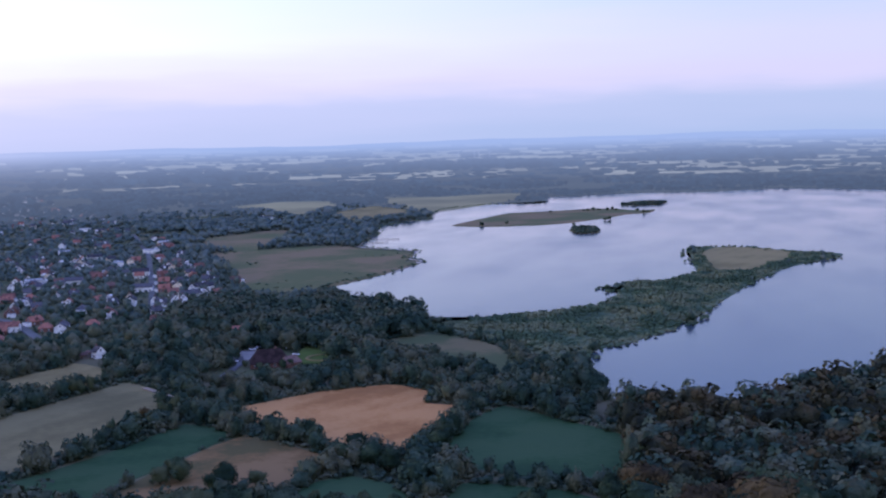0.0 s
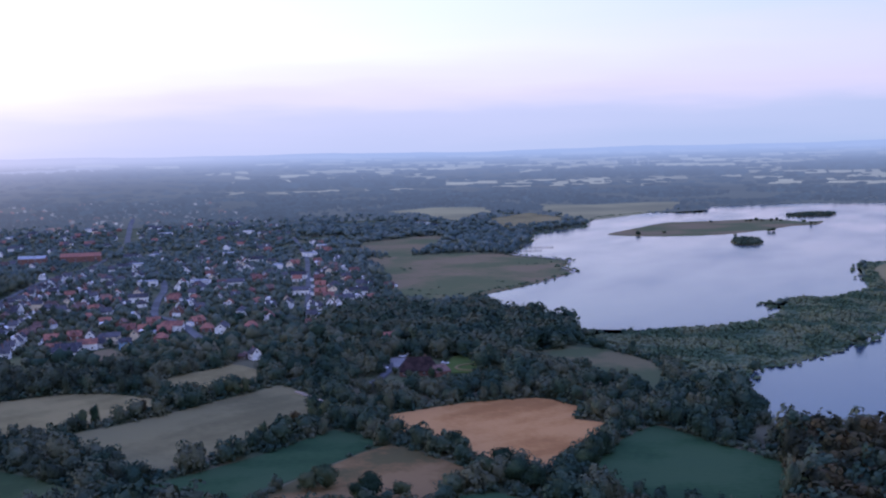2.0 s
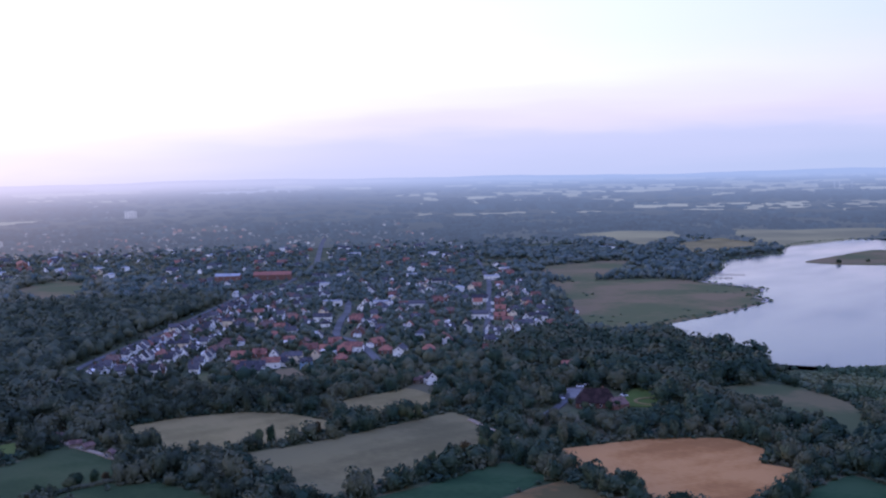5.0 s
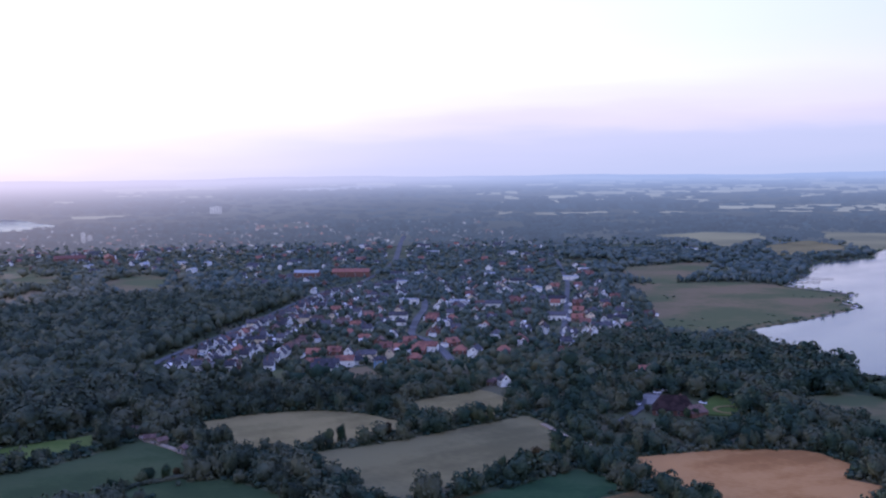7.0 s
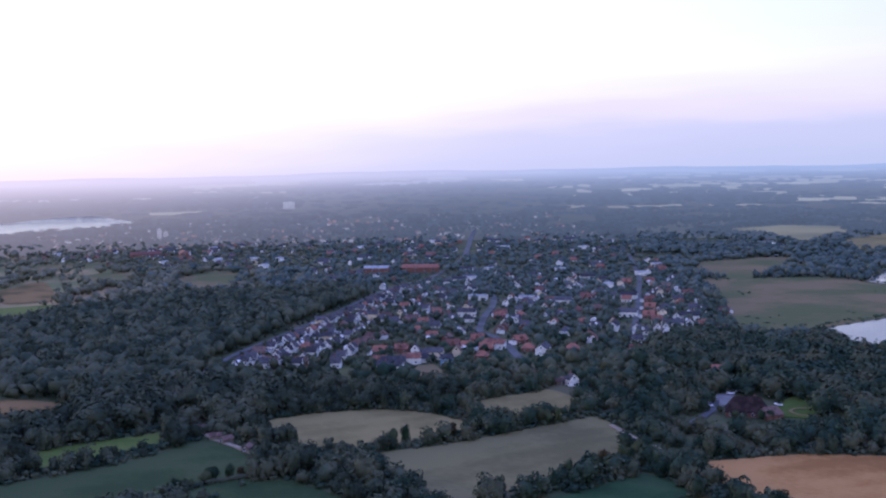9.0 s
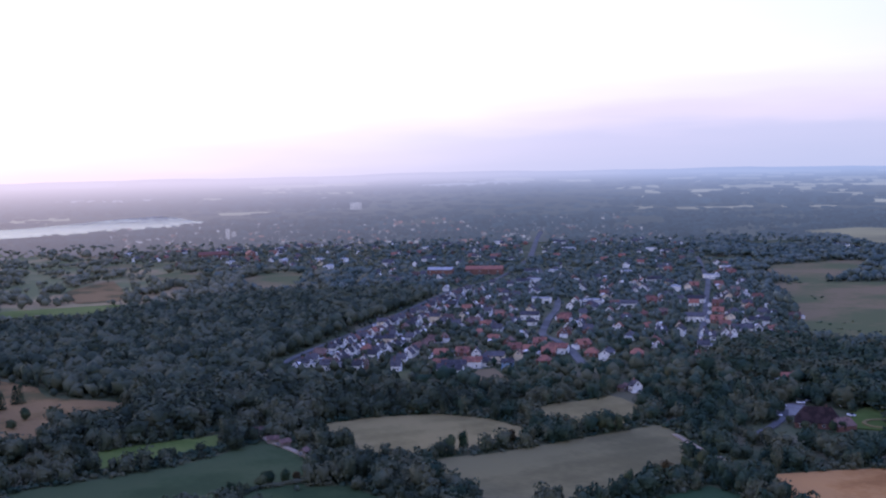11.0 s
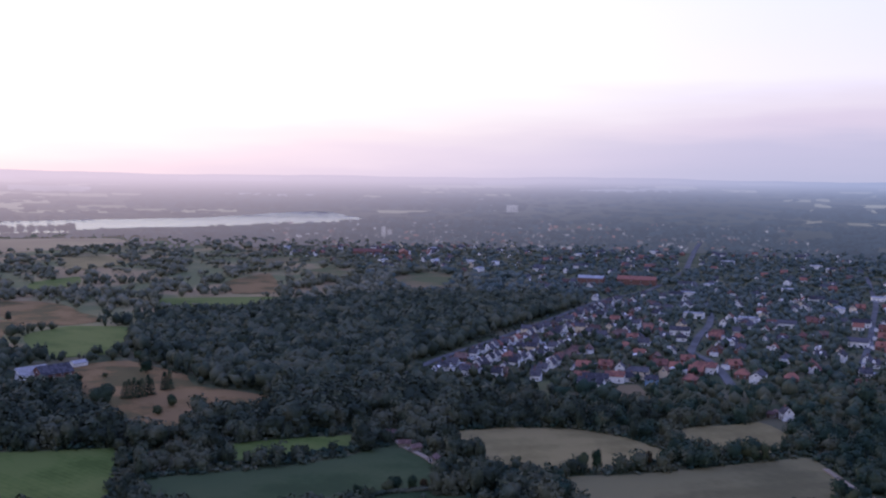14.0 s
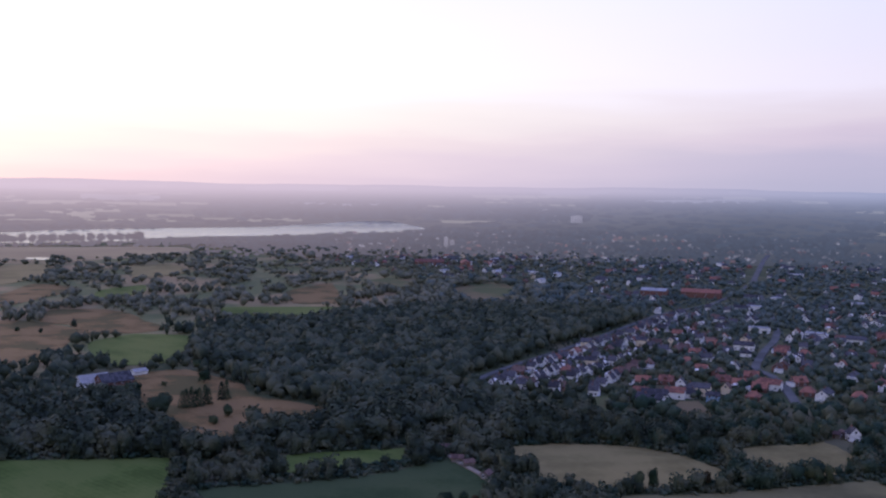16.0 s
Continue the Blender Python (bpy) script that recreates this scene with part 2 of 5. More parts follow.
M_DARKTILE = material("dark_slate_roof", [(0.040, 0.040, 0.046), (0.062, 0.061, 0.068), (0.09, 0.088, 0.096)], 0.5, fine=5, bump=0.3, per_object=0.5, spec=0.08)
M_BROWNTILE = material("brown_roof_tiles", [(0.085, 0.055, 0.048), (0.125, 0.08, 0.068), (0.16, 0.105, 0.085)], 0.5, fine=5, bump=0.3, per_object=0.5, spec=0.08)
M_GREYROOF = material("pale_flat_roof", [(0.22, 0.225, 0.23), (0.32, 0.325, 0.33)], 0.2, fine=2, bump=0.1, per_object=0.3)
M_THATCH = material("dark_thatch", [(0.022, 0.016, 0.015), (0.033, 0.022, 0.021), (0.046, 0.030, 0.028)], 0.3, fine=3, bump=0.6, spec=0.03)
M_GLASS = material("window_glass", [(0.03, 0.035, 0.045), (0.05, 0.055, 0.07)], 1, rough=0.08, fine=3, bump=0, spec=0.5)
M_FRAME = material("painted_frame", [(0.6, 0.6, 0.6), (0.75, 0.75, 0.74)], 1, fine=5, bump=0)
M_DOOR = material("dark_door", [(0.08, 0.05, 0.035), (0.13, 0.08, 0.05)], 1, fine=8, bump=0.2)
M_METAL = material("pale_painted_steel", [(0.62, 0.63, 0.65), (0.72, 0.73, 0.75)], 0.5, rough=0.5, fine=3, bump=0)
M_SHEDROOF = material("grey_felt_roof", [(0.24, 0.235, 0.23), (0.34, 0.335, 0.33)], 1, fine=6, bump=0.3)
M_TIMBER = material("weathered_timber", [(0.14, 0.12, 0.10), (0.22, 0.19, 0.16)], 1, fine=6, bump=0.4)


def water_material(name, low, high, ior=1.33):
    m = bpy.data.materials.new(name)
    m.use_nodes = True
    t = m.node_tree
    b = t.nodes["Principled BSDF"]
    b.inputs["Base Color"].default_value = (0.035, 0.05, 0.07, 1)
    b.inputs["IOR"].default_value = ior
    geo = t.nodes.new("ShaderNodeNewGeometry")
    mapping = t.nodes.new("ShaderNodeMapping")
    mapping.inputs["Scale"].default_value = (1.0, 0.35, 1.0)
    mapping.inputs["Rotation"].default_value = (0, 0, 0.5)
    t.links.new(geo.outputs["Position"], mapping.inputs[0])
    swell = t.nodes.new("ShaderNodeTexNoise")
    swell.inputs["Scale"].default_value = 0.012
    swell.inputs["Detail"].default_value = 4
    t.links.new(mapping.outputs[0], swell.inputs["Vector"])
    r = t.nodes.new("ShaderNodeMapRange")
    r.inputs["From Min"].default_value, r.inputs["From Max"].default_value = 0.35, 0.7
    r.inputs["To Min"].default_value, r.inputs["To Max"].default_value = low, high
    t.links.new(swell.outputs[0], r.inputs["Value"])
    t.links.new(r.outputs[0], b.inputs["Roughness"])
    ripple = t.nodes.new("ShaderNodeTexNoise")
    ripple.inputs["Scale"].default_value = 0.8
    t.links.new(geo.outputs["Position"], ripple.inputs["Vector"])
    bump = t.nodes.new("ShaderNodeBump")
    bump.inputs["Strength"].default_value, bump.inputs["Distance"].default_value = 0.15, 0.05
    t.links.new(ripple.outputs[0], bump.inputs["Height"])
    t.links.new(bump.outputs[0], b.inputs["Normal"])
    return m


M_WATER = water_material("lake_water", 0.10, 0.22)
M_STILL = water_material("still_lake_water", 0.16, 0.20, 4.0)


def haze_glow_material(name, base, patches=0.004):
    """Backdrop of far country: an emissive colour with haze painted in, fading into the pale air towards the skyline,
    which is warmer near the sun.
    """
    m = bpy.data.materials.new(name)
    m.use_nodes = True
    t = m.node_tree
    t.nodes.remove(t.nodes["Principled BSDF"])

    def calc(operation, a, b=0.0):
        n = t.nodes.new("ShaderNodeMath")
        n.operation = operation
        for socket, value in zip(n.inputs, (a, b)):
            if isinstance(value, (int, float)):
                socket.default_value = value
            else:
                t.links.new(value, socket)
        return n.outputs[0]

    geo = t.nodes.new("ShaderNodeNewGeometry")
    axes = t.nodes.new("ShaderNodeSeparateXYZ")
    t.links.new(geo.outputs["Position"], axes.inputs[0])
    flat = t.nodes.new("ShaderNodeVectorMath")
    flat.operation = "MULTIPLY"
    flat.inputs[1].default_value = (1, 1, 0)
    t.links.new(geo.outputs["Position"], flat.inputs[0])
    length = t.nodes.new("ShaderNodeVectorMath")
    length.operation = "LENGTH"
    t.links.new(flat.outputs[0], length.inputs[0])
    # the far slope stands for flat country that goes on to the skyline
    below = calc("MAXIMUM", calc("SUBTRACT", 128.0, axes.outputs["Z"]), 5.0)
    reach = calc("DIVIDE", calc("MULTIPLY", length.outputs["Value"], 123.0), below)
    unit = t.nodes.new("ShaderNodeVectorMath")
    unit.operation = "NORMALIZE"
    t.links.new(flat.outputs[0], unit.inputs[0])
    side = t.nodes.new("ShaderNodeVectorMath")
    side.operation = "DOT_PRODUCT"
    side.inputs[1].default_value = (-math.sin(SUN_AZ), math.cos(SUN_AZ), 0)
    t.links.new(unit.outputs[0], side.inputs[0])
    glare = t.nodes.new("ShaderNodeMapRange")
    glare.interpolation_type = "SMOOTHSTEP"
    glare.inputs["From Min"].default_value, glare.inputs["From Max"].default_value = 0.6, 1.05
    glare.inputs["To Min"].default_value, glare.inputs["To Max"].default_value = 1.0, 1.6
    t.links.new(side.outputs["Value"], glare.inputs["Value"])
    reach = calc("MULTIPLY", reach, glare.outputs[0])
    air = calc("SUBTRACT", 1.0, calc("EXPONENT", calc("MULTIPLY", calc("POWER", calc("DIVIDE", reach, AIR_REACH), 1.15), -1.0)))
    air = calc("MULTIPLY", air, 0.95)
    # low sun glow painted into the haze tint, reaching further along the skyline than over the nearer country
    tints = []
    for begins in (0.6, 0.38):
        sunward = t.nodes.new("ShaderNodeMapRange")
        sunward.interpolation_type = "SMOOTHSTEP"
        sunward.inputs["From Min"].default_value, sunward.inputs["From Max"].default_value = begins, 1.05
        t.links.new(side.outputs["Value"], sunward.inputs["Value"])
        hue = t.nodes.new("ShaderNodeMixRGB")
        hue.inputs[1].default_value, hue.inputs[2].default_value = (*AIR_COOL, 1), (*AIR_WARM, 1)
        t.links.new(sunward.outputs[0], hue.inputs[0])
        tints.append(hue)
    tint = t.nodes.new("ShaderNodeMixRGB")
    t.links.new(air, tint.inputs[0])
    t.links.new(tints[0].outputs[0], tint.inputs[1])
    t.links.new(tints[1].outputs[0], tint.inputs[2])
    noise_node = t.nodes.new("ShaderNodeTexNoise")
    noise_node.inputs["Scale"].default_value = patches
    noise_node.inputs["Detail"].default_value = 6
    t.links.new(geo.outputs["Position"], noise_node.inputs["Vector"])
    span = t.nodes.new("ShaderNodeMapRange")
    span.inputs["From Min"].default_value, span.inputs["From Max"].default_value = 0.3, 0.7
    span.inputs["To Min"].default_value, span.inputs["To Max"].default_value = 0.6, 1.4
    t.links.new(noise_node.outputs[0], span.inputs["Value"])
    own = t.nodes.new("ShaderNodeMixRGB")
    own.blend_type = "MULTIPLY"
    own.inputs[0].default_value = 1.0
    own.inputs[1].default_value = (*base, 1)
    # each crown and house has a tone of its own
    t.links.new(calc("MULTIPLY", span.outputs[0], calc("ADD", calc("MULTIPLY", geo.outputs["Random Per Island"], 0.9), 0.55)), own.inputs[2])
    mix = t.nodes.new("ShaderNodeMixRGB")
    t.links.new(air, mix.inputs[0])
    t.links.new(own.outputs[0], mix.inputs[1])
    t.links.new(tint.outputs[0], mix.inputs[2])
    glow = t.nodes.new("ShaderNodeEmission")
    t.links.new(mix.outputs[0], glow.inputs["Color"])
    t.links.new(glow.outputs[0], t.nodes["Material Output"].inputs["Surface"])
    return m


# self-lit far surfaces, each with haze painted into its colour
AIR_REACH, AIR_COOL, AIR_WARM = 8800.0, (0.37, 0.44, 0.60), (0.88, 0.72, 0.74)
M_FARLAND = haze_glow_material("far_country", (0.060, 0.070, 0.074), 0.0015)
M_FARFIELD = haze_glow_material("far_fields", (0.165, 0.160, 0.135), 0.002)
M_FARMEADOW = haze_glow_material("far_meadows", (0.135, 0.128, 0.088), 0.006)
M_FARWOOD = haze_glow_material("far_woods", (0.013, 0.023, 0.034), 0.01)
M_FARWALL = haze_glow_material("far_walls", (0.17, 0.17, 0.195), 0.02)
M_FARTILE = haze_glow_material("far_tiled_roofs", (0.115, 0.060, 0.058), 0.02)
M_FARSLATE = haze_glow_material("far_slate_roofs", (0.05, 0.052, 0.062), 0.02)
M_FARMIST = haze_glow_material("far_mist", (0.17, 0.175, 0.21), 0.004)


# ---------------------------------------------------------------- helpers of this scene
def relief(x, y):
    """Height of the ground: flat near by, raised to the camera's eye level at the far skyline."""
    r = np.hypot(x, y)
    s = np.clip((r - 3250) / 1640, 0, 1)
    s = s * s * (3 - 2 * s) * 0.5 + s * 0.5
    az = np.arctan2(-x, y)
    return s * (123 + 4 * np.sin(az * 9 + 1) + 3 * np.sin(az * 23 + 2) + 1.5 * np.sin(az * 61) + 0.8 * np.sin(az * 147))


def mesh_of(name, verts, faces, mat, smooth=False):
    me = bpy.data.meshes.new(name)
    me.from_pydata([tuple(v) for v in verts], [], [tuple(f) for f in faces])
    me.materials.append(mat)
    if smooth:
        me.polygons.foreach_set("use_smooth", [True] * len(me.polygons))
    me.update()
    return me


def big_mesh(name, verts, loops, sizes, mat, smooth=False):
    """A mesh from arrays: corners, the corner numbers of all faces in a row, and each face's count."""
    me = bpy.data.meshes.new(name)
    me.vertices.add(len(verts))
    me.vertices.foreach_set("co", np.asarray(verts, np.float32).ravel())
    me.loops.add(len(loops))
    me.loops.foreach_set("vertex_index", np.asarray(loops, np.int32))
    me.polygons.add(len(sizes))
    starts = np.r_[0, np.cumsum(sizes)[:-1]]
    me.polygons.foreach_set("loop_start", starts.astype(np.int32))
    me.polygons.foreach_set("use_smooth", np.asarray(sizes) == 3)
    me.materials.append(mat)
    me.update(calc_edges=True)
    me.validate()
    return me


def part(name, me, parent, label="", m=None):
    """Links a mesh as one object under a thing or a part."""
    ob = new(name, me)
    ob.parent = parent
    if m is not None:
        ob.matrix_basis = m
    if label:
        ob["label"] = label
    return ob


def smooth_line(points, closed, step=14.0):
    """A soft curve through the points of a plan."""
    p = np.array([q[:2] for q in points], float)
    n = len(p)
    res = []
    for i in range(n if closed else n - 1):
        a, b, c, d = (p[(i + k) % n] if closed else p[min(max(i + k, 0), n - 1)] for k in (-1, 0, 1, 2))
        count = int(np.clip(np.linalg.norm(c - b) / step, 1, 24))
        for s in np.arange(count) / count:
            res.append(catmull(a, b, c, d, s))
    if not closed:
        res.append(p[-1])
    return np.array(res)


def catmull(a, b, c, d, s):
    k = 0.3
    m1, m2 = k * (c - a), k * (d - b)
    return (2 * s ** 3 - 3 * s * s + 1) * b + (s ** 3 - 2 * s * s + s) * m1 + (3 * s * s - 2 * s ** 3) * c + (s ** 3 - s * s) * m2


def sheet(name, points, mat, z, label="", category="", kind="structure", wobble=1.5, step=12.0):
    """A piece of ground with a soft uneven edge, laid a little above what is under it."""
    line = smooth_line(points, True, step)
    line = line + np.array([[noise.noise((x * 0.05, y * 0.05, 1.3)), noise.noise((x * 0.05, y * 0.05, 7.7))] for x, y in line]) * wobble
    bm = bmesh.new()
    vs = [bm.verts.new((x, y, float(relief(x, y)) + z)) for x, y in line]
    bm.faces.new(vs)
    bmesh.ops.triangulate(bm, faces=bm.faces[:])
    for f in bm.faces:
        if f.normal.z < 0:
            f.normal_flip()
    # a skirt gives the sheet its thickness
    edges = [e for e in bm.edges if e.is_boundary]
    made = bmesh.ops.extrude_edge_only(bm, edges=edges)["geom"]
    for v in made:
        if isinstance(v, bmesh.types.BMVert):
            v.co.z -= z + 0.02
    me = bpy.data.meshes.new(name)
    bm.to_mesh(me)
    bm.free()
    me.materials.append(mat)
    ob = new(name, me)
    return tagged(ob, label, category, kind=kind)


def ribbon(name, points, width, mat, z, label, category="road"):
    line = smooth_line(points, False, 10.0)
    d = np.gradient(line, axis=0)
    d /= np.linalg.norm(d, axis=1)[:, None] + 1e-9
    side = np.stack([-d[:, 1], d[:, 0]], 1) * width / 2
    verts, faces = [], []
    for (x, y), (sx, sy) in zip(line, side):
        zz = float(relief(x, y)) + z
        verts += [(x + sx, y + sy, zz), (x - sx, y - sy, zz), (x + sx * 1.06, y + sy * 1.06, zz - z - 0.02), (x - sx * 1.06, y - sy * 1.06, zz - z - 0.02)]
    for i in range(len(line) - 1):
        a, b = 4 * i, 4 * i + 4
        faces += [(a, a + 1, b + 1, b), (a + 2, a, b, b + 2), (a + 1, a + 3, b + 3, b + 1)]
    return tagged(new(name, mesh_of(name, verts, faces, mat)), label, category, kind="structure")


def inside(points, x, y):
    """Which of the places x, y lie inside an outline."""
    px, py = np.array([q[:2] for q in points], float).T
    res = np.zeros(len(x), bool)
    j = len(px) - 1
    for i in range(len(px)):
        cross = (py[i] > y) != (py[j] > y)
        with np.errstate(divide="ignore", invalid="ignore"):
            res ^= cross & (x < (px[j] - px[i]) * (y - py[i]) / (py[j] - py[i] + 1e-12) + px[i])
        j = i
    return res


def near_line(points, x, y, width):
    p = np.array([q[:2] for q in points], float)
    res = np.zeros(len(x), bool)
    for a, b in zip(p[:-1], p[1:]):
        d = b - a
        s = np.clip(((x - a[0]) * d[0] + (y - a[1]) * d[1]) / (d @ d), 0, 1)
        res |= np.hypot(x - a[0] - s * d[0], y - a[1] - s * d[1]) < width
    return res


# ---------------------------------------------------------------- plan
LAKE_FAR_SHORE = [
    (1017, 2125), (517, 2203), (290, 2229), (116, 2326), (-56, 2240), (-170, 2227), (-281, 2171), (-360, 2110), (-345, 1928), (-439, 1912),
    (-493, 1827), (-497, 1728), (-459, 1564), (-479, 1512), (-490, 1461), (-496, 1423), (-456, 1307), (-438, 1195), (-424, 1148), (-369, 1117),
    (-340, 1100), (-328, 1034), (-305, 1005), (-307, 928), (-322, 875), (-333, 821), (-326, 782), (-311, 753),
]
LAKE_NEAR_SHORE = [
    (-260, 704), (-210, 680), (-148, 691), (-113, 713), (-90, 750), (-81, 778), (-91, 812), (-100, 824), (-89, 854), (-67, 865),
    (-45, 884), (-32, 917), (-26, 965), (-38, 999), (-46, 1075), (-43, 1129), (0, 1146), (23, 1129), (55, 1096), (91, 1076),
    (91, 1038), (71, 1019), (45, 984), (28, 924), (13, 870), (0, 831), (-12, 792), (-17, 739), (-26, 682), (-37, 660),
    (-52, 630), (-63, 602), (-75, 597), (-77, 561), (-76, 532), (-70, 507), (-49, 469), (-28, 445), (0, 454), (24, 477),
    (46, 507), (72, 547), (183, 649), (433, 896),
]
ISLAND_REED = [
    (-388, 1434), (-375, 1556), (-355, 1671), (-288, 1713), (-238, 1760), (-190, 1753), (-149, 1707), (-125, 1730), (-127, 1654), (-159, 1623),
    (-184, 1548), (-230, 1461), (-272, 1426), (-333, 1412),
]
ISLAND_LONG = [
    (-193, 1853), (-166, 1911), (-117, 1917), (-123, 1856), (-168, 1820),
]
ISLET = [
    (-207, 1352), (-203, 1386), (-179, 1376), (-166, 1342), (-170, 1303), (-191, 1304),
]
WEST_LAKE = [
    (-2517, 5), (-2563, 209), (-2616, 444), (-2703, 586), (-2759, 795), (-2783, 1048), (-2799, 1170), (-2929, 1349), (-2997, 1534), (-2971, 1662),
    (-2847, 1655), (-2617, 1592), (-2445, 1421), (-2407, 1308), (-2412, 1214), (-2365, 1101), (-2349, 992), (-2357, 897), (-2342, 798), (-2302, 710), (-2224, 658), (-2199, 510), (-2193, 383),
    (-2190, 150), (-2170, 5),
]
POND = [
    (-809, 1672), (-768, 1653), (-710, 1585), (-670, 1508), (-717, 1556), (-769, 1595),
]
WEST_POND = [
    (-1784, 362), (-1752, 358), (-1726, 374), (-1736, 392), (-1772, 394),
]

ORANGE_FIELD = [
    (-223, 429), (-209, 448), (-194, 467), (-167, 485), (-159, 485), (-143, 476), (-138, 453), (-123, 451), (-122, 416), (-122, 391),
    (-123, 372), (-139, 379), (-157, 385), (-188, 399),
]
GREY_FIELD = [
    (-340, 350), (-324, 389), (-305, 467), (-301, 469), (-270, 449), (-252, 406), (-255, 374), (-259, 347), (-264, 325), (-273, 319),
    (-304, 334),
]
TAN_FIELD = [
    (-430, 357), (-425, 380), (-413, 401), (-401, 414), (-377, 423), (-352, 421), (-336, 415), (-340, 384), (-345, 352), (-357, 343),
    (-380, 339),
]
SMALL_TAN_FIELD = [
    (-373, 460), (-366, 486), (-362, 507), (-353, 506), (-333, 496), (-315, 463), (-326, 444), (-344, 432),
]
GREEN_FIELD = [
    (-255, 316), (-240, 357), (-231, 400), (-204, 390), (-205, 368), (-209, 348), (-212, 328), (-213, 302), (-253, 289), (-265, 292),
]
BROWN_PATCH = [
    (-210, 326), (-206, 355), (-203, 372), (-198, 389), (-170, 376), (-155, 369), (-148, 339), (-156, 325), (-176, 321), (-183, 303),
    (-206, 298),
]
EAST_GREEN = [
    (-109, 370), (-110, 426), (-101, 454), (-70, 433), (-44, 416), (-35, 357), (-57, 356), (-89, 360),
]
SOUTH_GREEN = [
    (-149, 306), (-144, 338), (-134, 345), (-117, 340), (-100, 316),
]
SOUTHEAST_GREEN = [
    (-92, 318), (-92, 346), (-56, 344), (-39, 336), (-38, 320),
]
SOUTHWEST_GREEN = [
    (-532, 104), (-517, 137), (-500, 171), (-485, 206), (-463, 200), (-436, 189), (-394, 174), (-437, 97),
]
LANE_GREEN = [
    (-431, 201), (-422, 235), (-416, 270), (-419, 300), (-423, 321), (-384, 317), (-360, 298), (-340, 275), (-387, 189),
]
STRIP_GREEN = [
    (-465, 253), (-460, 280), (-450, 312), (-432, 300), (-435, 268), (-437, 243),
]
CORNER_GREEN = [
    (-338, 261), (-349, 289), (-339, 302), (-303, 300), (-276, 287), (-321, 253),
]
PADDOCK = [
    (-701, 246), (-704, 283), (-637, 298), (-605, 290), (-575, 306), (-544, 317), (-529, 300), (-531, 265), (-500, 240), (-513, 227),
    (-550, 221), (-577, 218), (-634, 233),
]
FARM_GREEN = [
    (-852, 252), (-883, 296), (-851, 335), (-806, 317), (-740, 287), (-741, 243), (-784, 239),
]
FARM_TAN = [
    (-1075, 260), (-1070, 307), (-1022, 327), (-955, 326), (-904, 331), (-889, 298), (-900, 259), (-965, 258), (-986, 239),
]
WEST_TAN = [
    (-1027, 121), (-1015, 210), (-996, 236), (-946, 256), (-892, 253), (-793, 204), (-781, 176), (-801, 108),
]
WEST_BROWN = [
    (-1149, 541), (-1210, 608), (-1223, 634), (-1108, 590), (-1022, 544), (-1039, 504),
]
WEST_GREEN = [
    (-1030, 423), (-1015, 469), (-989, 531), (-939, 505), (-923, 466), (-946, 424), (-957, 400),
]
SMALL_GREEN = [
    (-1246, 352), (-1287, 413), (-1203, 391), (-1159, 345), (-1183, 331),
]
DUN_FIELD = [
    (-1214, 184), (-1238, 243), (-1348, 297), (-1281, 336), (-1169, 266), (-1121, 226), (-1113, 174),
]
PALE_FIELD = [
    (-1569, 466), (-1590, 535), (-1460, 533), (-1403, 480), (-1386, 430),
]
SLIVER_A = [
    (-1381, 694), (-1464, 761), (-1422, 783), (-1331, 697),
]
SLIVER_B = [
    (-1222, 677), (-1267, 743), (-1188, 764), (-1141, 683),
]
OLIVE_FIELD = [
    (-1103, 742), (-1159, 838), (-1084, 826), (-982, 738), (-958, 681),
]
LAKESIDE_MEADOW = [
    (-2064, 270), (-2035, 487), (-1982, 674), (-1797, 632), (-1721, 439), (-1810, 244),
]
WEST_MEADOW = [
    (-1593, 222), (-1649, 366), (-1458, 334), (-1348, 259), (-1337, 197),
]
SLIVER_C = [
    (-1396, 765), (-1416, 833), (-1347, 786),
]
REED_MEADOW = [
    (-571, 1060), (-535, 1104), (-484, 1150), (-437, 1145), (-405, 1118), (-351, 1090), (-330, 1058), (-320, 996), (-301, 985), (-308, 917),
    (-320, 856), (-329, 809), (-320, 767), (-350, 773), (-374, 764), (-413, 821), (-477, 934),
]
UPPER_MEADOW = [
    (-677, 1241), (-647, 1348), (-616, 1379), (-569, 1271), (-547, 1141), (-525, 1079), (-591, 1110),
]
FAR_MEADOW_A = [
    (-997, 1863), (-959, 1994), (-940, 2064), (-825, 2067), (-749, 1906), (-732, 1755), (-689, 1605), (-864, 1822),
]
FAR_MEADOW_B = [
    (-676, 1709), (-665, 1891), (-546, 1746), (-524, 1628), (-592, 1556),
]
FAR_MEADOW_C = [
    (-752, 2172), (-620, 2177), (-537, 2261), (-455, 2278), (-422, 2041), (-484, 1734), (-574, 1814),
]
MARSH_FIELD = [
    (-199, 569), (-205, 591), (-193, 617), (-172, 616), (-149, 602), (-130, 582), (-112, 536), (-112, 503), (-128, 530), (-147, 550), (-164, 554), (-180, 555),
]
GARDEN = [
    (-246, 551), (-245, 570), (-233, 573), (-218, 549), (-218, 529), (-231, 524),
]
SLOPE_A = [
    (-474, 505), (-466, 523), (-417, 490), (-419, 478), (-447, 490),
]
SLOPE_B = [
    (-506, 471), (-504, 484), (-467, 454), (-478, 451),
]
YARD = [
    (-285, 545), (-274, 558), (-260, 534), (-270, 520),
]

ROAD_TOWN = [
    (-433, 571), (-475, 609), (-506, 632), (-534, 647), (-585, 714), (-619, 764), (-660, 815),
]
ROAD_SHADED = [
    (-660, 815), (-772, 932), (-900, 1060), (-1020, 1179),
]
ROAD_AVENUE = [
    (-1020, 1179), (-1289, 1500), (-1429, 1672),
]
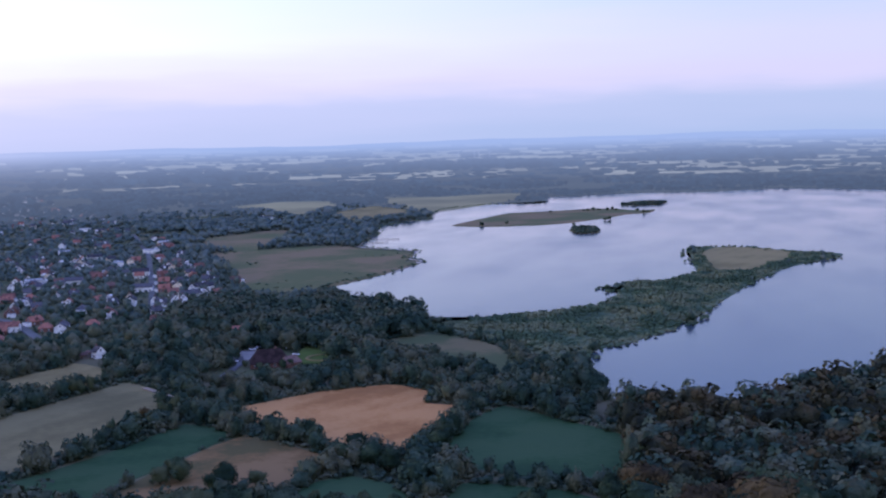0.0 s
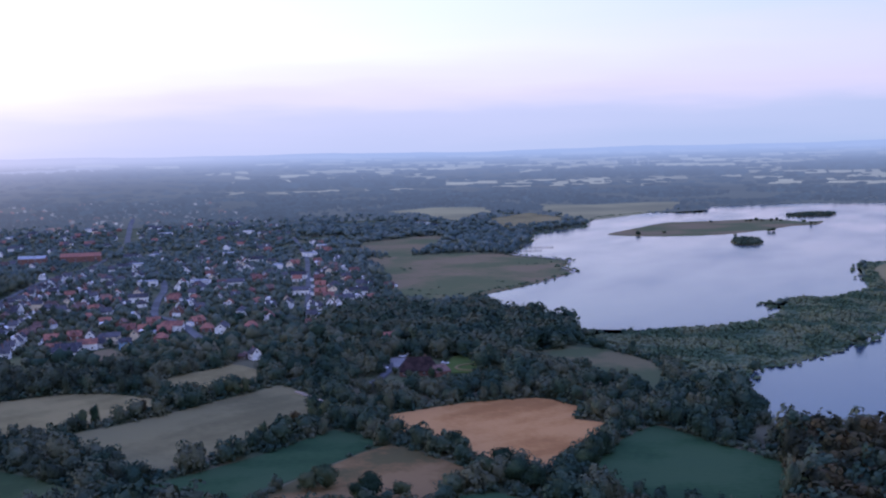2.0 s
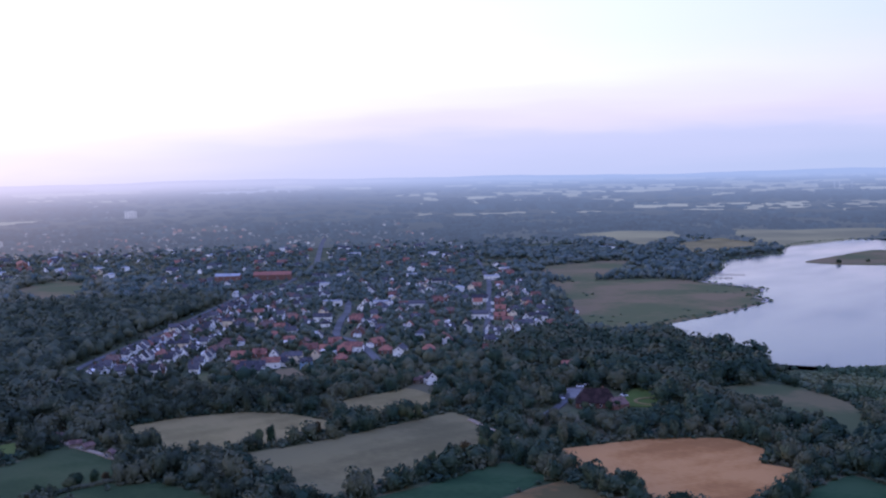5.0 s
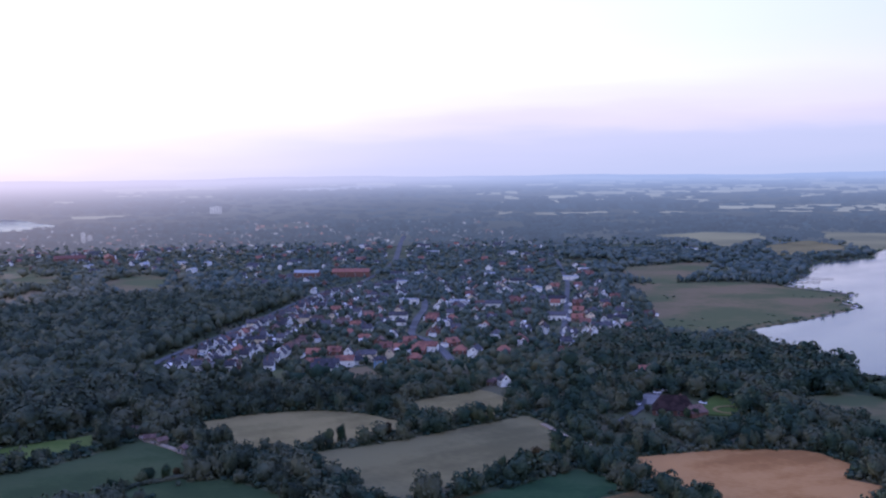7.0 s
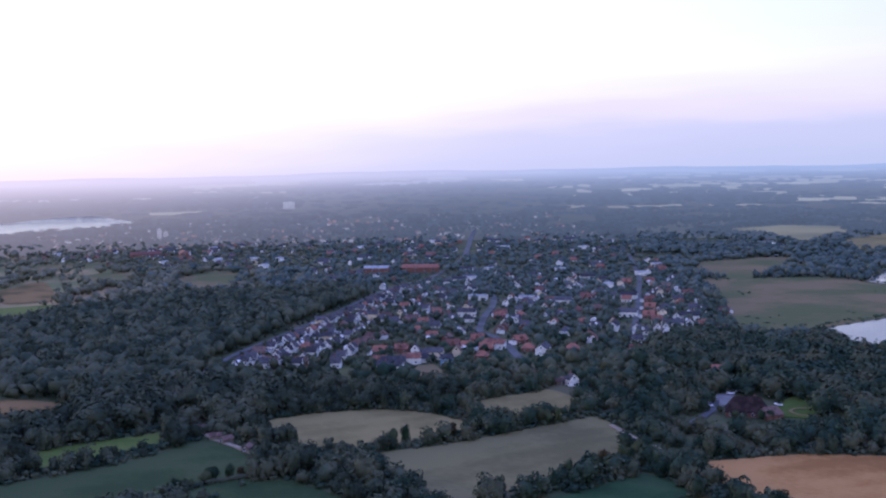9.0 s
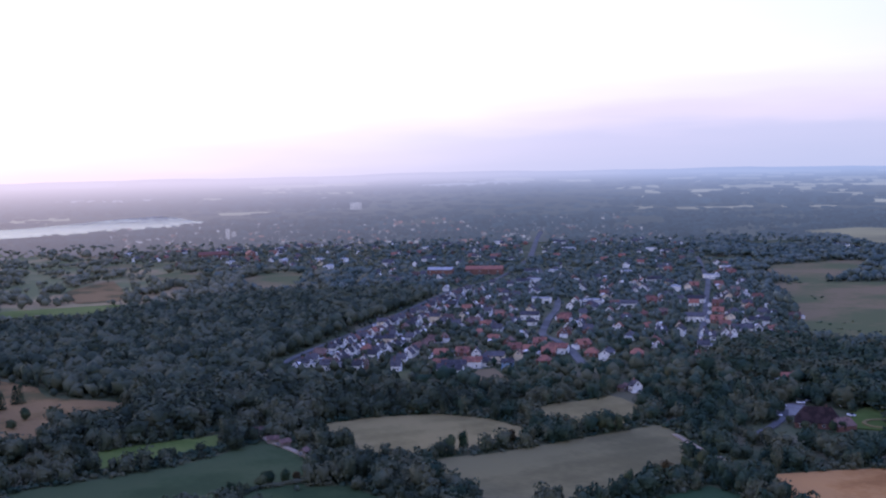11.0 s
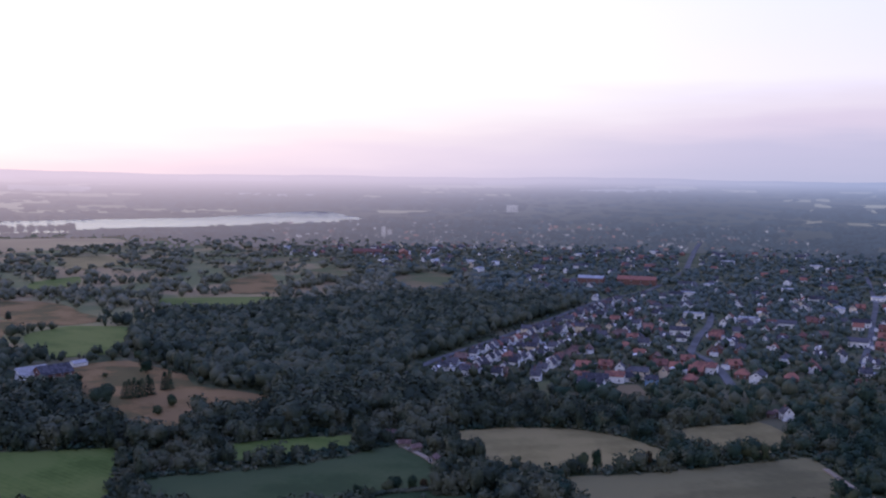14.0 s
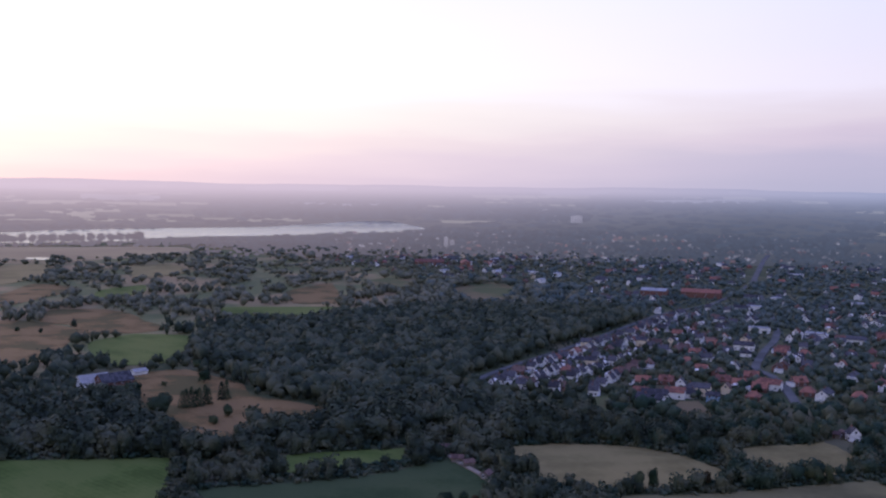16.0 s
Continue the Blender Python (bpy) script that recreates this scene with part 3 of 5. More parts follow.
ROAD_STREET = [
    (-437, 714), (-490, 804), (-569, 931), (-643, 1050), (-827, 1316),
]
ROAD_FOREST = [
    (-529, 390), (-566, 417), (-606, 472), (-657, 564), (-717, 666), (-798, 801), (-847, 923), (-934, 1059), (-1033, 1195),
]
LANE_FARM = [
    (-258, 482), (-261, 502), (-265, 520), (-274, 538),
]
TRACK = [
    (-287, 458), (-258, 440), (-241, 434), (-224, 425),
]
PATH_MARSH = [
    (-208, 568), (-188, 552), (-173, 540), (-165, 524),
]
LANE_WEST = [
    (-451, 332), (-421, 321), (-400, 319), (-382, 316),
]

TOWN = [
    (-575, 422), (-524, 454), (-503, 473), (-476, 487), (-444, 526), (-433, 547), (-400, 570), (-390, 601), (-380, 635), (-374, 662),
    (-371, 732), (-418, 831), (-535, 983), (-690, 1188), (-975, 1502), (-1270, 1822), (-1701, 2299), (-2069, 2642), (-2300, 2632), (-2347, 2413),
    (-2358, 2182), (-2565, 1925), (-2442, 1518), (-2531, 1268), (-1538, 779), (-1183, 795), (-1093, 943), (-943, 824), (-838, 841), (-739, 685),
    (-669, 574), (-616, 479),
]
FOREST = [
    (-773, 304), (-835, 338), (-930, 402), (-905, 517), (-924, 631), (-870, 707), (-854, 768), (-789, 779), (-693, 598), (-620, 481),
    (-589, 437), (-544, 412), (-468, 366), (-469, 323), (-463, 282), (-487, 248), (-518, 255), (-525, 278), (-521, 306), (-550, 320),
    (-585, 311), (-612, 296), (-644, 300), (-704, 298),
]
SUNWARD_WOODS = [
    (-802, 157), (-781, 202), (-766, 233), (-726, 239), (-653, 195), (-625, 231), (-567, 215), (-504, 220), (-485, 233), (-476, 224),
    (-528, 125),
]
EAST_WOODS = [
    (-41, 408), (-46, 461), (-23, 450), (0, 459), (25, 483), (74, 560), (154, 646), (86, 355), (-32, 302),
]
MARSH = [
    (-200, 642), (-148, 686), (-113, 711), (-88, 745), (-83, 847), (-33, 921), (-40, 1140), (101, 1077), (49, 976), (13, 864),
    (-15, 740), (-37, 656), (-63, 599), (-77, 587), (-76, 532), (-90, 517), (-126, 586), (-152, 609),
]
PENINSULA_TAN = [
    (-33, 1085), (-21, 1129), (6, 1140), (34, 1123), (57, 1086), (44, 1023), (25, 971), (5, 938), (-14, 941), (-24, 999),
]
FAR_SHORE_WOOD = [
    (-202, 2476), (-65, 2596), (131, 2642), (348, 2678), (748, 2692), (627, 2255), (304, 2338), (121, 2423), (-59, 2380), (-169, 2364),
]
TALL_WOOD = [
    (-225, 532), (-204, 542), (-192, 581), (-200, 654), (-219, 710), (-265, 749), (-302, 731), (-304, 675), (-363, 704), (-388, 663),
    (-349, 583), (-310, 602), (-282, 594),
]
FARM_CLEARING = [
    (-265, 484), (-267, 507), (-268, 523), (-277, 550), (-255, 561), (-236, 542), (-225, 548), (-211, 516), (-218, 494), (-240, 488),
    (-249, 476),
]
HOUSE_CLEARING = [
    (-361, 505), (-374, 529), (-372, 540), (-352, 530), (-334, 502), (-338, 492),
]
BARN_CLEARING = [
    (-671, 195), (-718, 208), (-719, 252), (-702, 253), (-662, 234), (-642, 215),
]
SHORE_CLEARING = [
    (-321, 759), (-358, 850), (-338, 905), (-432, 1183), (-339, 1122), (-278, 963), (-294, 812), (-299, 737),
]
WEST_COUNTRY = [
    (-2251, 240), (-2121, 729), (-1665, 814), (-1435, 844), (-1187, 768), (-928, 529), (-953, 410), (-839, 330), (-766, 233), (-793, 125),
]

FAR_FROM = 1900.0      # country beyond this distance is glowing backdrop with haze in its colour

# ---------------------------------------------------------------- ground, water, fields
def ground_sheet():
    radii = np.r_[0, np.linspace(60, FAR_FROM, 36)]
    turns = np.linspace(0, 2 * np.pi, 145)[:-1]
    verts = [(0, 0, 0)] + [(r * math.cos(a), r * math.sin(a), 0) for r in radii[1:] for a in turns]
    n = len(turns)
    faces = [(0, 1 + i, 1 + (i + 1) % n) for i in range(n)]
    for k in range(len(radii) - 2):
        a, b = 1 + k * n, 1 + (k + 1) * n
        faces += [(a + i, b + i, b + (i + 1) % n, a + (i + 1) % n) for i in range(n)]
    tagged(new("ground", mesh_of("ground", verts, faces, M_GROUND)), "rough grassy ground under hedges and gardens", "ground", kind="structure")
    radii = np.linspace(FAR_FROM - 10, 4880, 60)
    turns = np.linspace(0, 2 * np.pi, 361)[:-1]
    verts = [(r * math.cos(a), r * math.sin(a), float(relief(r * math.cos(a), r * math.sin(a))) - (0.5 if r < FAR_FROM else 0)) for r in radii for a in turns]
    n = len(turns)
    faces = []
    for k in range(len(radii) - 1):
        a, b = k * n, (k + 1) * n
        faces += [(a + i, b + i, b + (i + 1) % n, a + (i + 1) % n) for i in range(n)]
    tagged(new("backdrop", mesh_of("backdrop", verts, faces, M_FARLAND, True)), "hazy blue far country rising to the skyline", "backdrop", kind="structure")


ground_sheet()
LAKE = LAKE_FAR_SHORE + LAKE_NEAR_SHORE
sheet("water", LAKE, M_WATER, 0.10, "calm lake reflecting the pale dusk sky", "lake", wobble=3, step=20)
sheet("water", WEST_LAKE, M_STILL, 0.10, "bright long lake beyond the fields", "lake", wobble=4, step=40)
sheet("water", WEST_POND, M_STILL, 0.90, "bright small pond between western pastures", "pond", wobble=2)
sheet("water", POND, M_STILL, 0.10, "small bright pond among meadows", "pond", wobble=2)
for outline in (ISLAND_REED, ISLAND_LONG, ISLET):
    sheet("island", outline, M_REED, 0.30, "low reedy island in the lake", "island", wobble=3)

# meadows in M_FARMEADOW glow, with haze in their colour
FIELDS = [
    (ORANGE_FIELD, M_STUBBLE, "ripe orange stubble field between hedges"), (GREY_FIELD, M_GREYCROP, "pale greyish cut meadow between hedges"),
    (TAN_FIELD, M_TAN, "tan stubble field beside the wood"), (SMALL_TAN_FIELD, M_TAN, "small tan field below the white house"),
    (GREEN_FIELD, M_GREEN, "dark green pasture behind a hedge"), (BROWN_PATCH, M_BROWN, "dry brown paddock with bushes"),
    (EAST_GREEN, M_GREEN, "dark green pasture beside the lake wood"), (SOUTH_GREEN, M_GREEN, "dark green pasture under the hedge"),
    (SOUTHEAST_GREEN, M_GREEN, "dark green pasture behind bushes"), (SOUTHWEST_GREEN, M_LIGHTGREEN, "bright green pasture in low sun"),
    (LANE_GREEN, M_MUTEDGREEN, "dark green pasture along the lane"), (STRIP_GREEN, M_LIGHTGREEN, "narrow green strip below the forest"),
    (CORNER_GREEN, M_MUTEDGREEN, "dark green pasture in the corner of hedges"), (PADDOCK, M_BROWN, "dry brown paddock with single trees"),
    (FARM_GREEN, M_LIGHTGREEN, "green field behind the farm"), (FARM_TAN, M_BROWN, "tan field with a farm track"),
    (WEST_TAN, M_BROWN, "brownish stubble field"), (WEST_BROWN, M_BROWN, "brown field among hedges"),
    (WEST_GREEN, M_LIGHTGREEN, "bright green field at the forest edge"), (SMALL_GREEN, M_LIGHTGREEN, "small bright green field"),
    (DUN_FIELD, M_BROWN, "dun field among hedges"), (PALE_FIELD, M_TAN, "pale field among hedges"), (SLIVER_A, M_REED, "olive meadow"),
    (SLIVER_B, M_REED, "olive meadow"), (OLIVE_FIELD, M_REED, "olive meadow with single trees"), (LAKESIDE_MEADOW, M_FARMEADOW, "pale meadow near the long lake"),
    (WEST_MEADOW, M_TAN, "pale meadow among hedges"), (SLIVER_C, M_REED, "olive meadow"),
    (REED_MEADOW, M_REED, "wide reed meadow by the lake"), (UPPER_MEADOW, M_REED, "olive and tan meadow"), (FAR_MEADOW_A, M_FARMEADOW, "pale tan meadow"),
    (FAR_MEADOW_B, M_TAN, "pale tan meadow"), (FAR_MEADOW_C, M_FARMEADOW, "green meadow by the lake"), (MARSH_FIELD, M_BOG, "reddish marsh clearing"),
    (GARDEN, M_LIGHTGREEN, "lawn of the farmhouse"), (SLOPE_A, M_REED, "grassy slope below the houses"), (SLOPE_B, M_REED, "grassy slope below the houses"),
]
FIELDS.append((PENINSULA_TAN, M_TAN, "tan reed clearing on the wooded peninsula"))
for number, (outline, mat, label) in enumerate(FIELDS):
    sheet("field", outline, mat, 0.12 + 0.012 * number, label, "field")
sheet("pasture", WEST_COUNTRY, M_DUN, 0.06, "dull olive pastures between western hedges", "field")
sheet("reed_bed", MARSH, M_MARSH, 0.45, "pale green reed bed on the wooded peninsula", "reed bed")
sheet("pavement", YARD, M_GRAVEL, 0.65, "pale gravel yard of the farmhouse", "yard", wobble=0.3)
ROADS = [
    (ROAD_TOWN, 6.0, M_ROAD, "pale asphalt street through the town"), (ROAD_SHADED, 5.0, M_ROAD, "asphalt street under garden trees"), (ROAD_AVENUE, 8.0, M_ROAD, "wide pale avenue in the town"), (ROAD_STREET, 5.0, M_ROAD, "straight asphalt street between houses"),
    (ROAD_FOREST, 4.6, M_ROAD, "asphalt road along the forest edge"), (LANE_FARM, 4.0, M_ROAD, "drive to the farmhouse"),
    (TRACK, 2.6, M_TRACK, "earth track between hedges"), (PATH_MARSH, 2.0, M_TRACK, "footpath through the marsh"), (LANE_WEST, 2.6, M_TRACK, "lane between hedges"),
]
for line, width, mat, label in ROADS:
    ribbon("road", line, width, mat, 0.70, label)

ribbon("shore", LAKE_FAR_SHORE[17:], 5.0, M_SAND, 0.35, "narrow pale sandy lake shore", "shore")

# ---------------------------------------------------------------- houses
def prism(l, w, h, rh):
    """A gabled body: l along x, w along y, eaves at h, ridge at h + rh."""
    x, y = l / 2, w / 2
    v = [(-x, -y, 0), (x, -y, 0), (x, y, 0), (-x, y, 0), (-x, -y, h), (x, -y, h), (x, y, h), (-x, y, h), (-x, 0, h + rh), (x, 0, h + rh)]
    f = [(0, 3, 2, 1), (0, 1, 5, 4), (2, 3, 7, 6), (1, 2, 6, 9, 5), (3, 0, 4, 8, 7), (4, 5, 9, 8), (6, 7, 8, 9)]
    return v, f


def slab_roof(l, w, h, rh, hip=0.0, over=0.45, thick=0.22):
    """Two sloping slabs with eaves, or a hipped roof where hip > 0."""
    x, y = l / 2 + over * 0.7, w / 2 + over
    drop = rh * over / (w / 2)
    v, f = [], []
    for off in (0.03, 0.03 + thick):
        v += [(-x, -y, h - drop + off), (x, -y, h - drop + off), (x, y, h - drop + off), (-x, y, h - drop + off), (-x + hip, 0, h + rh + off), (x - hip, 0, h + rh + off)]
    f = [(6, 7, 11, 10), (8, 9, 10, 11), (1, 0, 4, 5), (3, 2, 5, 4), (0, 1, 7, 6), (2, 3, 9, 8)]
    if hip:
        f += [(7, 8, 11), (9, 6, 10), (2, 1, 5), (0, 3, 4), (1, 2, 8, 7), (3, 0, 6, 9)]
    else:
        f += [(1, 5, 11, 7), (5, 2, 8, 11), (3, 4, 10, 9), (4, 0, 6, 10)]
    return v, f


def box(cx, cy, cz, sx, sy, sz):
    v = [(cx + a * sx / 2, cy + b * sy / 2, cz + c * sz / 2) for c in (-1, 1) for b in (-1, 1) for a in (-1, 1)]
    f = [(0, 2, 3, 1), (4, 5, 7, 6), (0, 1, 5, 4), (2, 6, 7, 3), (0, 4, 6, 2), (1, 3, 7, 5)]
    return v, f


def joined(pieces):
    v, f = [], []
    for pv, pf in pieces:
        f += [tuple(i + len(v) for i in face) for face in pf]
        v += pv
    return v, f


WINDOW = {}


def window_at(parent, x, y, z, side, w=1.2, h=1.3):
    """A window: frame, pane and sill; side is the wall it sits in (degrees about z)."""
    key = (w, h)
    if key not in WINDOW:
        frame_v, frame_f = joined([box(0, -0.03, -h / 2, w + 0.14, 0.1, 0.1), box(0, -0.03, h / 2, w + 0.14, 0.1, 0.1),
                                   box(-w / 2, -0.03, 0, 0.1, 0.1, h), box(w / 2, -0.03, 0, 0.1, 0.1, h)])
        pane_v, pane_f = box(0, -0.02, 0, w - 0.1, 0.06, h - 0.1)
        WINDOW[key] = mesh_of("window", frame_v, frame_f, M_FRAME), mesh_of("pane", pane_v, pane_f, M_GLASS)
    win = part("window", WINDOW[key][0], parent, "", pose(x, y, z, 0, 0, side))
    part("pane", WINDOW[key][1], win)


def make_house(name, l, w, h, rh, wall, roof, label, hip=0.0, chimney=True, rows=1, windows=True, porch=False, dormer=False, garage=False):
    """A house on an Empty at its base; built far below and copied to its places."""
    base = new(name)
    part("wall", mesh_of("wall", *prism(l - hip * 0, w, h, rh if not hip else 0.02), wall), base)
    part("roof", mesh_of("roof", *slab_roof(l, w, h, rh, hip), roof), base)
    if chimney:
        v, f = joined([box(l * 0.18, w * 0.08, h + rh + 0.1, 0.6, 0.6, 1.6), box(l * 0.18, w * 0.08, h + rh + 0.95, 0.75, 0.75, 0.14)])
        part("chimney", mesh_of("chimney", v, f, M_BRICK), base)
    if windows:
        n = 2 if l < 15 else 4
        for r in range(rows):
            z = 1.6 + 2.7 * r
            if z + 0.8 > h:
                break
            for i in range(n):
                x = (i + 0.5) / n * l - l / 2
                window_at(base, x, -w / 2, z, 0)
                if i == 0 and r == 0:
                    window_at(base, x, w / 2, z, 180)
        for s, sign in ((90, 1), (-90, -1)):
            if not hip and rh > 2.4:
                window_at(base, sign * l / 2, 0, h + 0.9, s)
            else:
                window_at(base, sign * l / 2, w * 0.2, 1.6, s)
        v, f = box(0, 0, 1.05, 1.0, 0.12, 2.1)
        part("door", mesh_of("door", v, f, M_DOOR), base, "", pose(l * 0.1, w / 2, 0))
    if porch:
        v, f = joined([prism(l * 0.35, 3.0, h * 0.85, 0.9)])
        part("annex", mesh_of("annex", v, f, wall), base, "", pose(-l * 0.15, -w / 2 - 1.5, 0))
    if dormer:
        v, f = prism(2.4, 2.2, 1.3, 0.9)
        part("dormer", mesh_of("dormer", v, f, wall), base, "", pose(0, -w * 0.3, h + rh * 0.2, 0, 0, 90))
    if garage:
        v, f = box(0, 0, 1.3, 3.2, 6.0, 2.6)
        stand = part("garage", mesh_of("garage", v, f, M_WHITE), base, "flat-roofed white garage", pose(-l / 2 - 2.0, -w * 0.2, 0))
        part("garage_roof", mesh_of("garage_roof", *box(0, 0, 2.7, 3.5, 6.3, 0.2), M_GREYROOF), stand)
        part("garage_door", mesh_of("garage_door", *box(0, -3.02, 1.1, 2.5, 0.1, 2.1), M_FRAME), stand)
    return tagged(base, label, "house", "houses of the town")


KINDS = {
    "white_red": dict(l=9.7, w=7.0, h=3.4, rh=3.3, wall=M_WHITE, roof=M_REDTILE, label="white rendered house with orange-red tiled roof", porch=True),
    "white_dark": dict(l=8.8, w=7.0, h=3.2, rh=3.6, wall=M_WHITE, roof=M_DARKTILE, label="white rendered house with dark slate roof", dormer=True, garage=True),
    "white_gable": dict(l=7.0, w=6.6, h=4.2, rh=3.4, wall=M_WHITE, roof=M_DARKTILE, label="tall white gabled house with dark roof", rows=1),
    "brick_red": dict(l=10.6, w=7.9, h=3.2, rh=3.4, wall=M_BRICK, roof=M_REDTILE, label="red brick house with red tiled roof", dormer=True, garage=True),
    "brick_brown": dict(l=9.7, w=7.9, h=3.0, rh=3.1, wall=M_BRICK, roof=M_BROWNTILE, label="brick house with brown tiled roof", garage=True),
    "cream_dark": dict(l=9.7, w=7.5, h=5.6, rh=2.8, wall=M_CREAM, roof=M_DARKTILE, label="cream two-storey house with dark roof", rows=2, garage=True),
    "cream_gable": dict(l=7.0, w=6.2, h=4.4, rh=3.3, wall=M_CREAM, roof=M_BROWNTILE, label="yellow gabled house with brown roof"),
    "blue": dict(l=8.8, w=7.0, h=5.4, rh=2.1, wall=M_PALEBLUE, roof=M_DARKTILE, label="light blue house with dark roof", rows=2),
    "long_white": dict(l=13.5, w=7.5, h=4.6, rh=3.0, wall=M_WHITE, roof=M_REDTILE, label="long white house with orange-red tiled roof", rows=2),
    "hip_red": dict(l=9.7, w=8.4, h=3.2, rh=3.1, wall=M_BRICK, roof=M_REDTILE, label="brick house with hipped red roof", hip=3.2),
    "hip_dark": dict(l=10.6, w=8.8, h=3.2, rh=3.0, wall=M_WHITE, roof=M_DARKTILE, label="white house with hipped dark roof", hip=3.4, garage=True),
    "long_dark": dict(l=17.6, w=8.8, h=4.6, rh=3.0, wall=M_WHITE, roof=M_DARKTILE, label="long house with blue-black roof", rows=1),
    "flat_pale": dict(l=19.4, w=10.6, h=5.0, rh=0.8, wall=M_WHITE, roof=M_GREYROOF, label="low white building with pale flat roof", chimney=False),
    "hall_red": dict(l=45.8, w=14.1, h=6.5, rh=3.7, wall=M_BRICK, roof=M_REDTILE, label="long brick school with red tiled roof", rows=2, chimney=False),
    "hall_brick": dict(l=29.9, w=15.8, h=9.0, rh=2.6, wall=M_BRICK, roof=M_GREYROOF, label="large brick building with grey roof", rows=3, chimney=False),
}
for kind, k in KINDS.items():
    if not kind.startswith("hall"):
        k.update(l=k["l"] * 0.9, w=k["w"] * 0.9, h=k["h"] * 0.95, rh=k["rh"] * 0.9)
FIRST = {}


def place_house(kind, x, y, turn, scale=1.0):
    m = pose(x, y, float(relief(x, y)) - 0.05, 0, 0, turn)
    if kind not in FIRST:
        FIRST[kind] = make_house("house", **KINDS[kind])
        FIRST[kind].matrix_basis = m
        return FIRST[kind]
    return copy_thing(FIRST[kind], m)


HOUSE_SPOTS = []      # x, y, radius: kept clear of trees


FAR_HOUSES = []


def put(kind, x, y, turn, joined_up=False):
    if any((x - a) ** 2 + (y - b) ** 2 < (0.45 * (KINDS[kind]["l"] + r)) ** 2 for a, b, r in HOUSE_SPOTS):
        return
    HOUSE_SPOTS.append((x, y, KINDS[kind]["l"]))
    if joined_up:
        FAR_HOUSES.append((kind, x, y, turn))
    else:
        place_house(kind, x, y, turn)


# houses that stand out along the edge of the town: x, y, kind, turn
FRONT_ROW = [
    (-523, 530, "brick_red", 40), (-517, 545, "brick_red", 30), (-495, 503, "brick_red", 38), (-481, 518, "long_white", 38), (-503, 544, "white_gable", 130), (-479, 540, "cream_dark", 35), (-459, 528, "blue", 40), (-476, 557, "cream_gable", 120), (-501, 580, "brick_red", 40), (-487, 580, "white_red", 35),
    (-503, 609, "brick_red", 40), (-472, 583, "brick_red", 30), (-454, 557, "hip_red", 30), (-472, 594, "long_white", 25), (-474, 622, "brick_red", 70), (-448, 599, "hip_red", 30), (-533, 677, "white_gable", 120), (-573, 722, "brick_red", 30), (-542, 702, "white_dark", 70),
]
MIDDLE_ROW = [
    (-423, 616, "hip_red", 35), (-486, 717, "brick_red", 80), (-590, 813, "brick_red", 30), (-580, 856, "brick_red", 30), (-466, 730, "cream_gable", 120), (-467, 707, "white_dark", 60), (-434, 715, "white_gable", 110), (-521, 874, "brick_red", 25), (-493, 829, "brick_red", 25), (-467, 785, "brick_red", 25),
    (-549, 882, "long_dark", 25), (-485, 781, "long_dark", 25), (-446, 763, "white_red", 30), (-440, 783, "white_gable", 120), (-433, 792, "long_dark", 30), (-380, 745, "brick_red", 30), (-373, 662, "cream_gable", 120), (-425, 708, "white_dark", 40),
]
BACK_ROW = [
    (-417, 728, "white_gable", 120), (-757, 1059, "flat_pale", 40), (-770, 1158, "white_dark", 40), (-649, 873, "white_red", 40), (-618, 815, "flat_pale", 40), (-598, 705, "long_dark", 35), (-585, 673, "white_dark", 35), (-619, 692, "brick_red", 40), (-729, 753, "white_dark", 30), (-771, 825, "white_gable", 120),
    (-732, 819, "hip_dark", 35), (-906, 967, "hall_red", 36), (-927, 912, "hall_brick", 36), (-654, 1075, "flat_pale", 40), (-530, 726, "white_gable", 120), (-1437, 906, "hall_red", 62), (-1462, 938, "hall_red", 62), (-1400, 950, "hall_red", 150), (-527, 744, "white_dark", 40), (-483, 536, "white_dark", 40),
]
for x, y, kind, turn in FRONT_ROW + MIDDLE_ROW + BACK_ROW:
    put(kind, x, y, turn)

# gabled houses in two rows along the forest road
rng = random.Random(4)
road = smooth_line(ROAD_FOREST[1:6], False, 6.0)
heading = np.gradient(road, axis=0)
since = 0.0
for i in range(1, len(road)):
    since += float(np.linalg.norm(road[i] - road[i - 1]))
    if since < 11.5:
        continue
    since = 0.0
    d = heading[i] / np.linalg.norm(heading[i])
    for away, chance in ((18, 0.95), (35, 0.8), (57, 0.6), (80, 0.5)):
        right = np.array([d[1], -d[0]])
        if rng.random() > chance:
            continue
        px, py = road[i] + right * (away + rng.uniform(-2, 2)) + d * rng.uniform(-3, 3)
        put(rng.choice(["white_gable", "white_dark", "white_gable", "white_red", "brick_brown", "white_dark"]), px, py,
            math.degrees(math.atan2(d[1], d[0])) + rng.choice([0, 90, 90, 180]))

# the rest of the town
rng = random.Random(8)
KEEP_OUT = [o for o, *_ in FIELDS] + [LAKE, WEST_LAKE, POND, FOREST, YARD]
tries_x, tries_y = [], []
for _ in range(4200):
    tries_x.append(rng.uniform(-2500, -300))
    tries_y.append(rng.uniform(440, 2850))
for _ in range(160):
    tries_x.append(rng.uniform(-820, -370))
    tries_y.append(rng.uniform(470, 1020))
tx, ty = np.array(tries_x), np.array(tries_y)
ok = inside(TOWN, tx, ty)
for o in KEEP_OUT:
    ok &= ~inside(o, tx, ty)
for line, width, *_ in ROADS:
    ok &= ~near_line(line, tx, ty, width / 2 + 8)
order = np.argsort(np.hypot(tx, ty)[ok])
